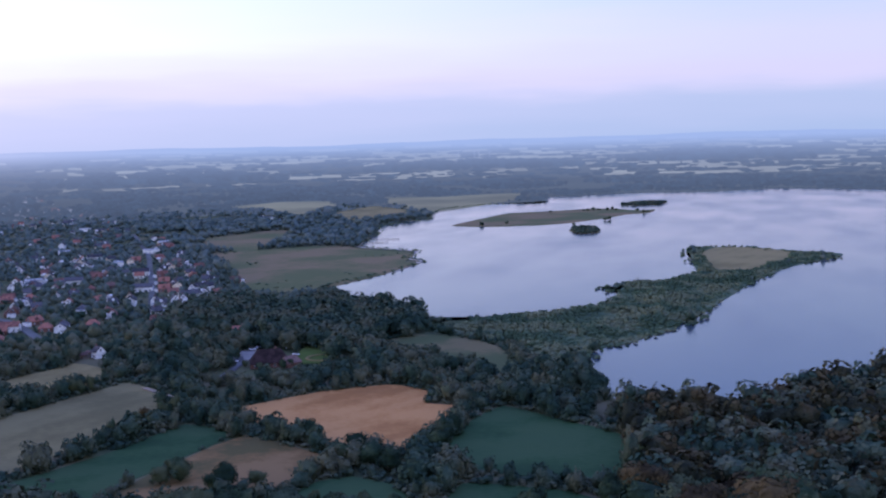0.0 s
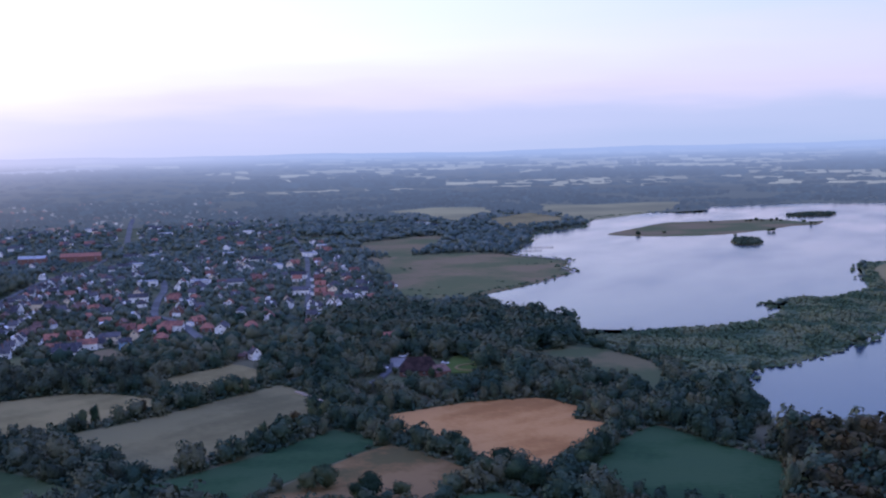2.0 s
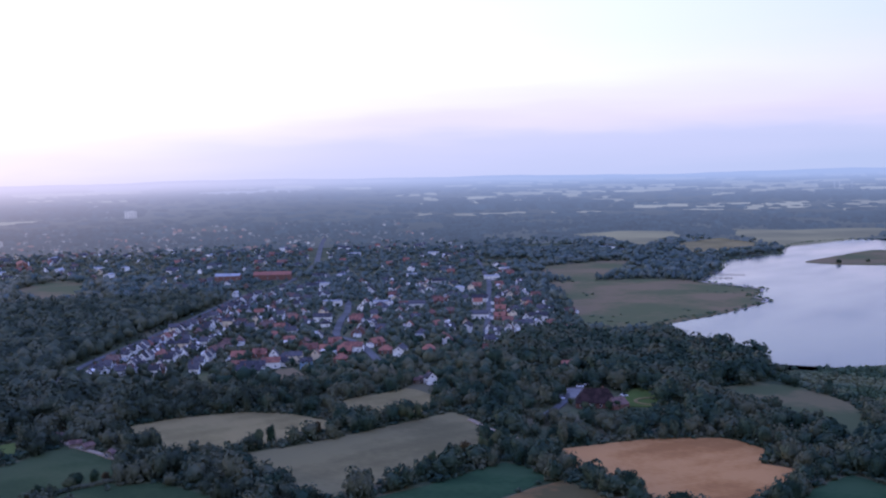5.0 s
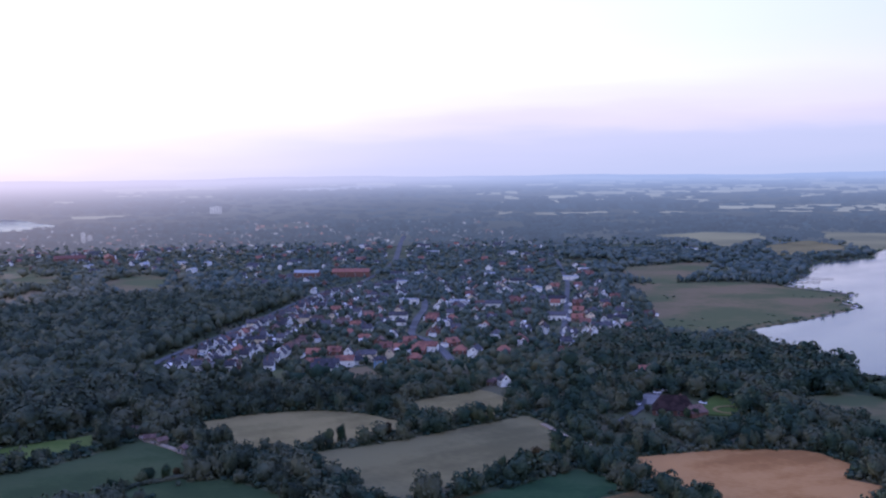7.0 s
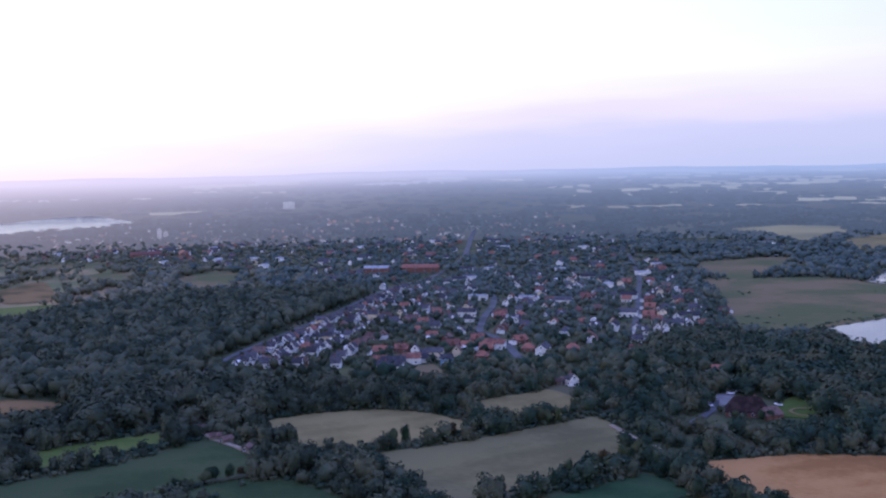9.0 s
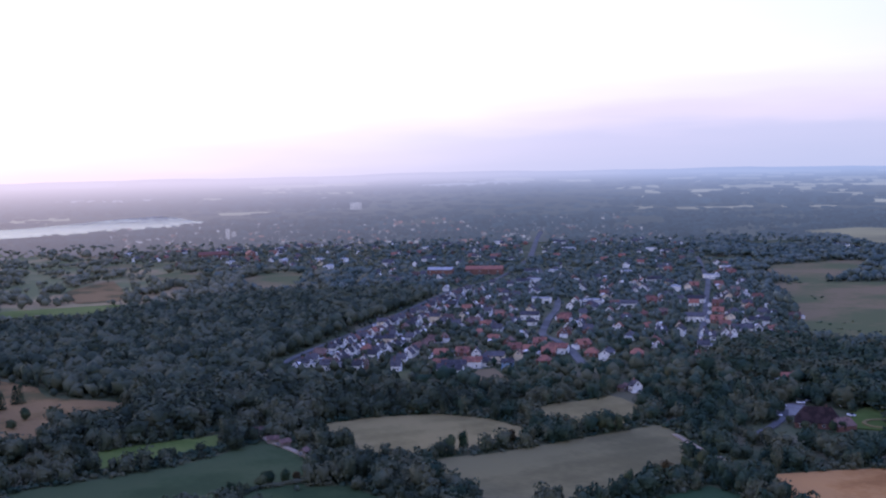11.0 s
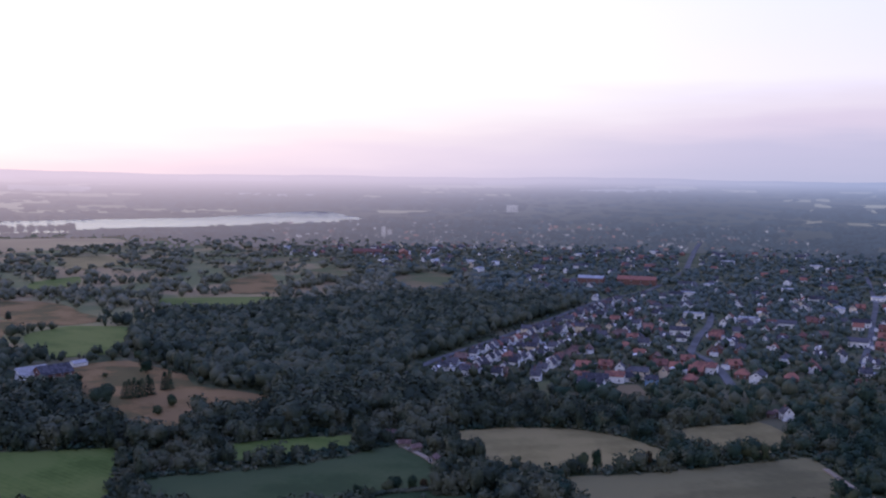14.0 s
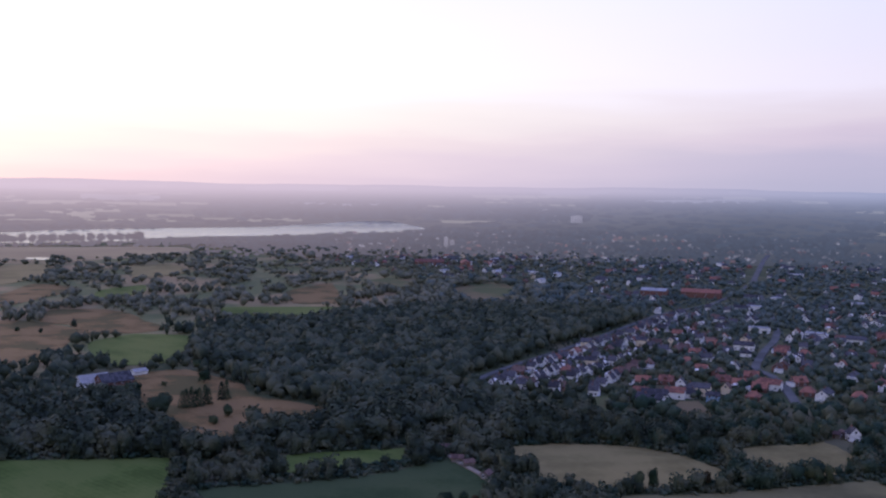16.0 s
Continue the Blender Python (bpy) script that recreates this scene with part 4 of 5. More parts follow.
for x, y in zip(tx[ok][order], ty[ok][order]):
    r = math.hypot(x, y)
    if r > 2950 or (r > FAR_FROM and rng.random() < 0.55) or (1000 < r <= FAR_FROM and rng.random() < 0.25):
        continue
    kind = rng.choice(["white_red", "white_dark", "white_dark", "white_gable", "brick_red", "brick_brown", "brick_brown", "cream_dark", "hip_red", "hip_dark", "long_dark"]
                      + (["flat_pale", "white_gable"] if r > 1000 else []))
    put(kind, float(x), float(y), 35 + rng.choice([0, 90, 180, 270]) + rng.uniform(-12, 12), len(HOUSE_SPOTS) > 300 or r > FAR_FROM)


# emissive stand-ins with haze in their colour, for the farthest houses
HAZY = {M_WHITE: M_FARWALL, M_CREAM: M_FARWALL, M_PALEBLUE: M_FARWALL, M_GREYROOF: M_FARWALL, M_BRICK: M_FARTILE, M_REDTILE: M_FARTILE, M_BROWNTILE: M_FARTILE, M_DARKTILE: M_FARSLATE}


def join_houses(name, houses, label, swap=None):
    """The far part of the town: hundreds of small houses in one mesh."""
    mats, verts, faces, slots = [], [], [], []
    for kind, x, y, turn in houses:
        k = KINDS[kind]
        m = pose(x, y, float(relief(x, y)) - 0.05, 0, 0, turn)
        hip = k.get("hip", 0.0)
        for (v, f), mat in ((prism(k["l"], k["w"], k["h"], 0.02 if hip else k["rh"]), k["wall"]), (slab_roof(k["l"], k["w"], k["h"], k["rh"], hip), k["roof"])):
            mat = swap[mat] if swap else mat
            if mat not in mats:
                mats.append(mat)
            faces += [tuple(i + len(verts) for i in face) for face in f]
            verts += [tuple(m @ Vector(p)) for p in v]
            slots += [mats.index(mat)] * len(f)
    me = mesh_of(name, verts, faces, mats[0])
    for mat in mats[1:]:
        me.materials.append(mat)
    me.polygons.foreach_set("material_index", slots)
    tagged(new(name, me), label, "houses", kind="stuff")


join_houses("far_houses", [h for h in FAR_HOUSES if math.hypot(h[1], h[2]) <= FAR_FROM], "distant small houses with red and dark roofs among trees")
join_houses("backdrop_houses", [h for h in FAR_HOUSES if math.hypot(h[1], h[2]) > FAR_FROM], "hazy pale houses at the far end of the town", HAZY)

# ---------------------------------------------------------------- trees
def ico(sub):
    bm = bmesh.new()
    bmesh.ops.create_icosphere(bm, subdivisions=sub, radius=1.0)
    v = np.array([q.co for q in bm.verts])
    f = [[q.index for q in p.verts] for p in bm.faces]
    bm.free()
    return v, f


def crown_shape(seed, leaves, leaf, sub=2, lobes=9, tall=1.15, core=0.8):
    """A broad crown about one unit in radius, its middle at 0: uneven lobes over a dark core, covered with leaf clumps."""
    g = np.random.default_rng(seed)
    middles = g.normal(size=(lobes, 3))
    middles /= np.linalg.norm(middles, axis=1)[:, None]
    middles *= g.uniform(0.3, 0.74, (lobes, 1)) * [1, 1, tall]
    sizes = g.uniform(0.24, 0.52, lobes)
    v, f = ico(sub)
    reach = np.max([np.sum(v * m, 1) + np.sqrt(np.maximum(s * s - np.sum(m * m) + np.sum(v * m, 1) ** 2, 0)) for m, s in zip(middles, sizes)], 0)
    reach = np.clip(reach, 0.45, 1.2) * g.uniform(0.86, 1.07, len(v)) * core
    verts, loops, counts = [v * reach[:, None]], [np.array(f).ravel()], [3] * len(f)
    which = g.integers(0, lobes, leaves * 3)
    way = g.normal(size=(leaves * 3, 3))
    way /= np.linalg.norm(way, axis=1)[:, None]
    p = middles[which] + way * sizes[which][:, None] * g.uniform(0.80, 1.0, (leaves * 3, 1))
    hidden = np.zeros(len(p), bool)
    for m, s in zip(middles, sizes):
        hidden |= np.linalg.norm(p - m, axis=1) < s * 0.8
    keep = np.where(~hidden & (p[:, 2] > -0.75))[0][:leaves]
    p, way = p[keep], way[keep]
    n = way + [0, 0, 0.2] + g.normal(size=way.shape) * 0.15
    n /= np.linalg.norm(n, axis=1)[:, None]
    a = np.cross(n, g.normal(size=n.shape))
    a /= np.linalg.norm(a, axis=1)[:, None] + 1e-9
    b = np.cross(n, a)
    size = leaf * g.uniform(0.6, 1.3, (len(p), 1))
    quad = np.stack([p - a * size - b * size * 0.7, p + a * size * 0.9 - b * size, p + a * size + b * size * 0.8, p - a * size * 0.8 + b * size], 1).reshape(-1, 3)
    start = len(v)
    verts.append(quad)
    loops.append(np.arange(start, start + len(quad)))
    counts += [4] * len(p)
    return np.concatenate(verts), np.concatenate(loops), np.array(counts)


NEAR_CROWNS = [crown_shape(s, 1150, 0.045, 2, 22, t, 0.87) for s, t in ((1, 1.0), (2, 1.2), (3, 1.4), (4, 0.95))]
MID_CROWNS = [crown_shape(s, 250, 0.084, 1, 18, t, 0.85) for s, t in ((11, 1.0), (12, 1.25), (13, 1.1), (14, 0.9), (15, 1.4))]
BACK_CROWNS = [crown_shape(s, 1, 0.1, 1, 7, 0.9, 1.0) for s in (51, 52, 53)]
LIGHT_CROWNS = [crown_shape(s, 24, 0.11, 1, 12, t, 0.94) for s, t in ((31, 1.0), (32, 1.2), (33, 1.1), (34, 0.9), (35, 1.3))]
SCRUB_CROWNS = [crown_shape(s, 18, 0.18, 1, 7, 0.8, 0.88) for s in (41, 42, 43, 44)]
FAR_CROWNS = [crown_shape(s, 9, 0.17, 1, 7, t, 0.98) for s, t in ((21, 1.0), (22, 1.15), (23, 0.9))]


def scatter(name, shapes, x, y, z, radius, height, mat, label, category="trees", smooth=False):
    """Many crowns as one mesh: each a turned and scaled copy of one of the shapes, from the ground up to its height."""
    g = np.random.default_rng(len(x))
    which, turn = g.integers(0, len(shapes), len(x)), g.uniform(0, 2 * np.pi, len(x))
    verts, loops, counts, base = [], [], [], 0
    for k, (v, l, c) in enumerate(shapes):
        at = np.where(which == k)[0]
        if not len(at):
            continue
        cs, sn = np.cos(turn[at])[:, None], np.sin(turn[at])[:, None]
        low, high = v[:, 2].min(), v[:, 2].max()
        vx = (v[None, :, 0] * cs - v[None, :, 1] * sn) * radius[at][:, None] + x[at][:, None]
        vy = (v[None, :, 0] * sn + v[None, :, 1] * cs) * radius[at][:, None] + y[at][:, None]
        vz = (v[None, :, 2] - low) / (high - low) * height[at][:, None] + z[at][:, None] - 0.2
        verts.append(np.stack([vx, vy, vz], -1).reshape(-1, 3))
        loops.append((l[None] + (np.arange(len(at)) * len(v))[:, None] + base).ravel())
        counts.append(np.tile(c, len(at)))
        base += len(at) * len(v)
    me = big_mesh(name, np.concatenate(verts), np.concatenate(loops), np.concatenate(counts), mat)
    return tagged(new(name, me), label, category, kind="stuff")


def trunk_mesh(seed):
    """A tapered trunk with limbs that fork into the crown, one unit high."""
    g = random.Random(seed)
    pieces = []

    def limb(a, b, ra, rb, n=6):
        a, b = Vector(a), Vector(b)
        q = (b - a).to_track_quat("Z", "Y")
        v = [tuple(p + q @ Vector((math.cos(k * 2 * math.pi / n) * r, math.sin(k * 2 * math.pi / n) * r, 0))) for p, r in ((a, ra), (b, rb)) for k in range(n)]
        f = [(k, (k + 1) % n, n + (k + 1) % n, n + k) for k in range(n)] + [tuple(range(n, 2 * n))]
        pieces.append((v, f))

    limb((0, 0, -0.03), (0.01, 0, 0.12), 0.040, 0.026)
    limb((0.01, 0, 0.12), (0.0, 0.01, 0.42), 0.026, 0.020)
    for k in range(5):
        a = k * 1.26 + g.uniform(-0.3, 0.3)
        limb((0, 0.01, 0.24 + 0.035 * k), (0.22 * math.cos(a), 0.22 * math.sin(a), 0.5 + 0.05 * k), 0.013, 0.005)
    limb((0, 0.01, 0.42), (0.02, -0.01, 0.8), 0.019, 0.006)
    return mesh_of("trunk", *joined(pieces), M_BARK)


CROWN_MESHES = {}
for i, (v, l, c) in enumerate(NEAR_CROWNS):
    v = v.copy()
    v[:, 2] = (v[:, 2] - v[:, 2].min()) / (v[:, 2].max() - v[:, 2].min())
    v[:, :2] *= 0.5
    for key, mat in (("oak", M_LEAF), ("warm", M_LEAF_WARM), ("willow", M_LEAF_WILLOW), ("yellow", M_LEAF_YELLOW), ("hazy", M_FARWOOD)):
        v2 = v.copy()
        v2[:, 2] = 0.10 + v[:, 2] * 0.9
        CROWN_MESHES[key, i] = big_mesh("crown", v2, l, c, mat)
TRUNKS = [trunk_mesh(s) for s in range(3)]
TREE_LABELS = {"oak": "dark green broadleaf tree in a field hedge", "warm": "broadleaf tree with browning leaves", "willow": "pale grey-green willow tree", "yellow": "tree with yellow autumn leaves in a garden", "hazy": "round hazy tree in a row on the far lake shore"}


def tree(x, y, height, width, kind="oak", seed=0, turn=0.0):
    t = new("tree")
    t.location, t.scale, t.rotation_euler = (x, y, float(relief(x, y))), (width, width, height), (0, 0, turn)
    part("trunk", TRUNKS[seed % 3], t)
    part("crown", CROWN_MESHES[kind, seed % 4], t)
    return tagged(t, TREE_LABELS[kind], "tree", "trees of the hedges")


rng = np.random.default_rng(5)
for a, b in [
    (-306, 603), (-358, 525), (-283, 583),
] + [
    (-438, 327), (-418, 321), (-409, 321), (-389, 318),
]:
    HOUSE_SPOTS.append((a, b, 9.0))
OPEN = [o for o, *_ in FIELDS] + [LAKE, WEST_LAKE, POND, WEST_POND, YARD, FARM_CLEARING, HOUSE_CLEARING, BARN_CLEARING, SHORE_CLEARING]


def candidates(r0, r1, step, clear=True):
    """Jittered places between two distances, off the fields, water, roads and houses."""
    gx, gy = np.meshgrid(np.arange(-r1, 0.25 * r1, step), np.arange(0, r1, step))
    x = gx.ravel() + rng.uniform(-0.45, 0.45, gx.size) * step
    y = gy.ravel() + rng.uniform(-0.45, 0.45, gx.size) * step
    r, az = np.hypot(x, y), np.degrees(np.arctan2(-x, y))
    k = (r > r0) & (r < r1) & (az > -10) & (az < 84)
    x, y = x[k], y[k]
    k = np.ones(len(x), bool)
    for o in OPEN:
        k &= ~inside(o, x, y)
    for line, width, *_ in ROADS:
        k &= ~near_line(line, x, y, width / 2 + (-1.5 if line is ROAD_SHADED else 1.5))
    x, y = x[k], y[k]
    k = np.ones(len(x), bool)
    for a, b, s in HOUSE_SPOTS if clear else ():
        k &= (x - a) ** 2 + (y - b) ** 2 > (0.5 * s + 0.6) ** 2
    return x[k], y[k]


def hides_lake(x, y):
    """Places in one of the lakes, or before it on the camera's sight line."""
    res = np.zeros(len(x), bool)
    for o in (LAKE, WEST_LAKE):
        for stretch_by in (0.985, 1.0, 1.015, 1.03, 1.045):
            res |= inside(o, x * stretch_by, y * stretch_by)
    return res


def candidates_on(outlines, step):
    xs, ys = [], []
    for o in outlines:
        (x0, y0), (x1, y1) = np.min(o, 0), np.max(o, 0)
        gx, gy = np.meshgrid(np.arange(x0, x1, step), np.arange(y0, y1, step))
        x, y = gx.ravel() + rng.uniform(-2, 2, gx.size), gy.ravel() + rng.uniform(-2, 2, gx.size)
        k = inside(o, x, y)
        xs.append(x[k]), ys.append(y[k])
    return np.concatenate(xs), np.concatenate(ys)


def field_noise(x, y, scale, seed):
    return np.array([noise.noise((a * scale, b * scale, seed)) for a, b in zip(x, y)])


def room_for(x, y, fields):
    """How far each place is from the nearest field, and how far behind it, along the camera's sight line, the next
    field begins.
    """
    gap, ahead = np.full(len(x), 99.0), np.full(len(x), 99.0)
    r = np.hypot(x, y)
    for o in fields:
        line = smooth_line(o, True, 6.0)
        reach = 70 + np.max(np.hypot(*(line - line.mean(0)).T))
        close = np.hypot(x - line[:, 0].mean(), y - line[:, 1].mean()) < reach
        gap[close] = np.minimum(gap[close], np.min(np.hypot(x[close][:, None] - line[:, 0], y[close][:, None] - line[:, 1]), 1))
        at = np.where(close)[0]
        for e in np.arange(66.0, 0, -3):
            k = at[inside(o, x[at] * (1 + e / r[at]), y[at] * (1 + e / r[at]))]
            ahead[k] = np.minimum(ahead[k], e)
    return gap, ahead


NEAR_FIELDS = (ORANGE_FIELD, GREY_FIELD, TAN_FIELD, SMALL_TAN_FIELD, GREEN_FIELD, BROWN_PATCH, EAST_GREEN, SOUTH_GREEN, SOUTHEAST_GREEN, SOUTHWEST_GREEN, LANE_GREEN,
               STRIP_GREEN, CORNER_GREEN, PADDOCK, MARSH_FIELD, FARM_GREEN)
OPEN_FIELDS = (PADDOCK, FARM_GREEN, FARM_TAN, WEST_TAN, WEST_BROWN, WEST_GREEN, SMALL_GREEN, DUN_FIELD, PALE_FIELD, SLIVER_A, SLIVER_B, OLIVE_FIELD, LAKESIDE_MEADOW,
              WEST_MEADOW, SLIVER_C, POND, WEST_POND, REED_MEADOW, UPPER_MEADOW, FAR_MEADOW_A, FAR_MEADOW_B, FAR_MEADOW_C, WEST_LAKE, ROAD_FOREST[:6] + [(a - 6, b + 3) for a, b in ROAD_FOREST[5::-1]])


def street_trees(x, y, height):
    """Caps garden trees along the streets so that the camera sees the roads."""
    low = near_line(ROAD_FOREST[1:], x, y, 27) & ~inside(FOREST, x, y)
    for street in (ROAD_TOWN, ROAD_STREET, ROAD_AVENUE):
        low |= near_line(street, x, y, 15)
    return np.where(low, np.minimum(height, 3.4 + 1.3 * np.sin(x)), height)


# near hedges and copses: the nearest ones are trees of their own
x, y = candidates(310, 640, 8.3)
east = inside(EAST_WOODS, x, y)
wood = inside(FOREST, x, y) | inside(TALL_WOOD, x, y) | east | inside(SUNWARD_WOODS, x, y)
marsh = inside(MARSH, x, y)
town = inside(TOWN, x, y)
keep = rng.random(len(x)) < np.where(town, 0.85, np.where(wood, 0.8, 0.85))
x, y, wood, town, east, marsh = (q[keep] for q in (x, y, wood, town, east, marsh))
swell = field_noise(x, y, 0.03, 2.0)
height = np.where(wood, rng.uniform(11, 17, len(x)), np.where(marsh, rng.uniform(3, 6, len(x)), np.where(town, rng.uniform(3.5, 8.5, len(x)), 8.5 + 7 * swell + rng.uniform(-2, 3.5, len(x)))))
in_front = np.hypot(x - FARM_CLEARING[8][0], y - FARM_CLEARING[8][1] + 20) < 38
height = np.where(inside(TALL_WOOD, x, y), rng.uniform(11, 16.5, len(x)), np.where(in_front, np.minimum(height, 9.5), np.clip(height, 3, 17)))
# heights are capped along the camera's sight line to keep fields in view; hedges are narrow where they are thin
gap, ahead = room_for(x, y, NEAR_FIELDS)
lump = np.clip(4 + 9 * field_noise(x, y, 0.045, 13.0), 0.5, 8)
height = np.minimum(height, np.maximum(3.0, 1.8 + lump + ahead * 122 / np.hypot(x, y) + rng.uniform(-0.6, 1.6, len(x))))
height = street_trees(x, y, height)
width = np.maximum(height, 4) * rng.uniform(0.9, 1.3, len(x)) * np.where(wood, 1.15, 1.0)
width = np.minimum(width, 4.0 + 1.7 * gap)
order = np.argsort(np.hypot(x, y))
single, rest = order[:170], order[170:]
for i in single:
    a = rng.random()
    kind = "warm" if a < (0.45 if east[i] else 0.08) else "willow" if a > 0.93 else "oak"
    tree(float(x[i]), float(y[i]), float(height[i]), float(width[i]), kind, int(rng.integers(0, 99)), float(rng.uniform(0, 6.28)))
# bearings towards the sun take the foliage copy tinted for haze
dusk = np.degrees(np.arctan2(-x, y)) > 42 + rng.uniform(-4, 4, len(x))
green = rng.random(len(x)) < 0.4
rest_dry = rest[~marsh[rest] & (~east[rest] | green[rest]) & ~dusk[rest]]
rest_dusk = rest[~marsh[rest] & ~east[rest] & dusk[rest]]
scatter("woodland", MID_CROWNS, x[rest_dusk], y[rest_dusk], np.zeros(len(rest_dusk)), width[rest_dusk] / 2, height[rest_dusk], M_WOOD_SUNSIDE, "brownish hedges and woods in the last light", "woodland")
rest_east = rest[east[rest] & ~green[rest]]
scatter("woodland", MID_CROWNS, x[rest_east], y[rest_east], np.zeros(len(rest_east)), width[rest_east] / 2, height[rest_east], M_WOOD_EAST, "warm brown broadleaf wood by the lake", "woodland")
scatter("woodland", MID_CROWNS, x[rest_dry], y[rest_dry], np.zeros(len(rest_dry)), width[rest_dry] / 2, height[rest_dry], M_WOOD_MID, "dark green hedges and copses between the fields", "woodland")


# low shrubs close the foot of the hedges
x, y = candidates(310, 640, 3.9)
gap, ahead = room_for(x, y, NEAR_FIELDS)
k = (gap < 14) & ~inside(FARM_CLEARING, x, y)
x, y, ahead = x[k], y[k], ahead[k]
# shrubs are also kept under the camera's sight line to the next field
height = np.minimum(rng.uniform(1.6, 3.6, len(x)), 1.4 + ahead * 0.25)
scatter("hedge_shrubs", SCRUB_CROWNS, x, y, np.zeros(len(x)), rng.uniform(1.9, 3.0, len(x)), height, M_WOOD_MID, "dark green low hedge shrubs along field edges", "hedge")


# woods, gardens and marsh further out
x, y = candidates(640, 1310, 8.6)
wood = inside(FOREST, x, y) | inside(TALL_WOOD, x, y)
town = inside(TOWN, x, y)
marsh = inside(MARSH, x, y)
west = inside(WEST_COUNTRY, x, y)
hedge = np.abs(field_noise(x, y, 0.011, 21.0)) < 0.12
keep = rng.random(len(x)) < np.where(town, 0.9, np.where(wood | marsh, 0.95, np.where(west, np.where(hedge, 0.9, 0.10), 0.75)))
x, y, wood, town, marsh = (q[keep] for q in (x, y, wood, town, marsh))
height = np.where(marsh, rng.uniform(2.5, 6, len(x)), np.where(wood, rng.uniform(10, 15, len(x)), np.where(town, rng.uniform(3.5, 8.5, len(x)), rng.uniform(5, 12, len(x)))))
height = np.where(inside(TALL_WOOD, x, y), rng.uniform(11, 16.5, len(x)), height)
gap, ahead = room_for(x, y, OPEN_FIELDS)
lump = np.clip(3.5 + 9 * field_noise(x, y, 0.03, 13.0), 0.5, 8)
# heights fitted to the view: open fields behind must stay visible
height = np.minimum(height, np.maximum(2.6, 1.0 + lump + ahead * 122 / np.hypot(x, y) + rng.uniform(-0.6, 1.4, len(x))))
height = street_trees(x, y, height)
width = np.minimum(height * rng.uniform(1.1, 1.5, len(x)), 4 + 1.7 * gap)
d = ~marsh | (rng.random(len(x)) < 0.03)
height = np.where(marsh, height + 1, height)
x, y, width, height = x[d], y[d], width[d], height[d]
# foliage copies by distance and bearing, with haze put into their colours
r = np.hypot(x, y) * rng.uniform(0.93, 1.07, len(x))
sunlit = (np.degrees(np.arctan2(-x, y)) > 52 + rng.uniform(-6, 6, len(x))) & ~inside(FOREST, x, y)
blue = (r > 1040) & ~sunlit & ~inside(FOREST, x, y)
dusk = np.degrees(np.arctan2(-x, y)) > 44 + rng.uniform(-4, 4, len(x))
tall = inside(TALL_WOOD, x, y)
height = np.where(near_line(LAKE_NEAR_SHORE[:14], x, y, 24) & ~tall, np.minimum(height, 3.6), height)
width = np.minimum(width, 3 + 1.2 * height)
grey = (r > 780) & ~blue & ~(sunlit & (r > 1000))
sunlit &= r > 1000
for k, mat, label in ((~(blue | sunlit | grey | dusk), M_WOOD_MID, "dense dark woodland and garden trees"), (grey & ~dusk, M_WOOD_HALFHAZE, "grey-green woodland and garden trees"), (dusk & ~(blue | sunlit), M_WOOD_SUNSIDE, "brownish woodland in the last light"),
                      (blue, M_WOOD_HAZED, "blue-green woodland and garden trees"), (sunlit, M_WOOD_SUNHAZE, "dusty olive hedges between western fields")):
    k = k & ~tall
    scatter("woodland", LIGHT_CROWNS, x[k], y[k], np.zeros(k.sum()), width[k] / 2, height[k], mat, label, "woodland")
k = tall
scatter("woodland", MID_CROWNS, x[k], y[k], np.zeros(k.sum()), width[k] / 2, height[k], M_WOOD_MID, "tall dark wood at the lake shore", "woodland")
x, y = candidates(340, 1310, 3.5)
k = inside(MARSH, x, y) & (rng.random(len(x)) < 0.9)
x, y = x[k], y[k]
height = np.clip(2.6 + 3.6 * field_noise(x, y, 0.03, 6.0) + rng.uniform(-0.9, 0.9, len(x)), 1.0, 6)
width = rng.uniform(4.5, 8, len(x))
scatter("marsh_scrub", SCRUB_CROWNS, x, y, np.zeros(len(x)), width / 2, height, M_MARSH, "pale green reed and willow scrub on the peninsula", "scrub")

x, y = candidates(1310, 2350, 11.3)
town = inside(TOWN, x, y)
clump = field_noise(x, y, 0.006, 3.0)
west = inside(WEST_COUNTRY, x, y)
hedge = np.abs(field_noise(x, y, 0.008, 21.0)) < 0.10
keep = ~near_line(ROAD_AVENUE, x, y, 17) & (rng.random(len(x)) < np.where(town, 0.62, np.where(west, np.where(hedge, 0.9, 0.12), np.where(clump > -0.12, 0.9, 0.10))))
x, y = x[keep], y[keep]
height = np.where(town[keep], rng.uniform(4, 8.5, len(x)), rng.uniform(5, 12, len(x)))
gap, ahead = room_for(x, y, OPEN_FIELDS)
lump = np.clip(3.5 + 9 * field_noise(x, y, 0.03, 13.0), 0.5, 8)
# same cap by the camera's sight line for the far trees
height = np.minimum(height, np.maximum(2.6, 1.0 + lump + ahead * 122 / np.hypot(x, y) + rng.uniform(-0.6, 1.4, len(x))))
# trees between camera and lake kept low so the water shows
height = np.where(hides_lake(x, y), np.minimum(height, 2.6), height)
radius = np.maximum(height, 4.5) * rng.uniform(0.7, 1.0, len(x))
# far crowns: haze is part of the foliage colour, warmer towards the sun
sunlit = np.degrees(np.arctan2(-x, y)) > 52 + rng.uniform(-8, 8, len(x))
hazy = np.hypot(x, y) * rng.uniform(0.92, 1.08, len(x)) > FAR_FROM
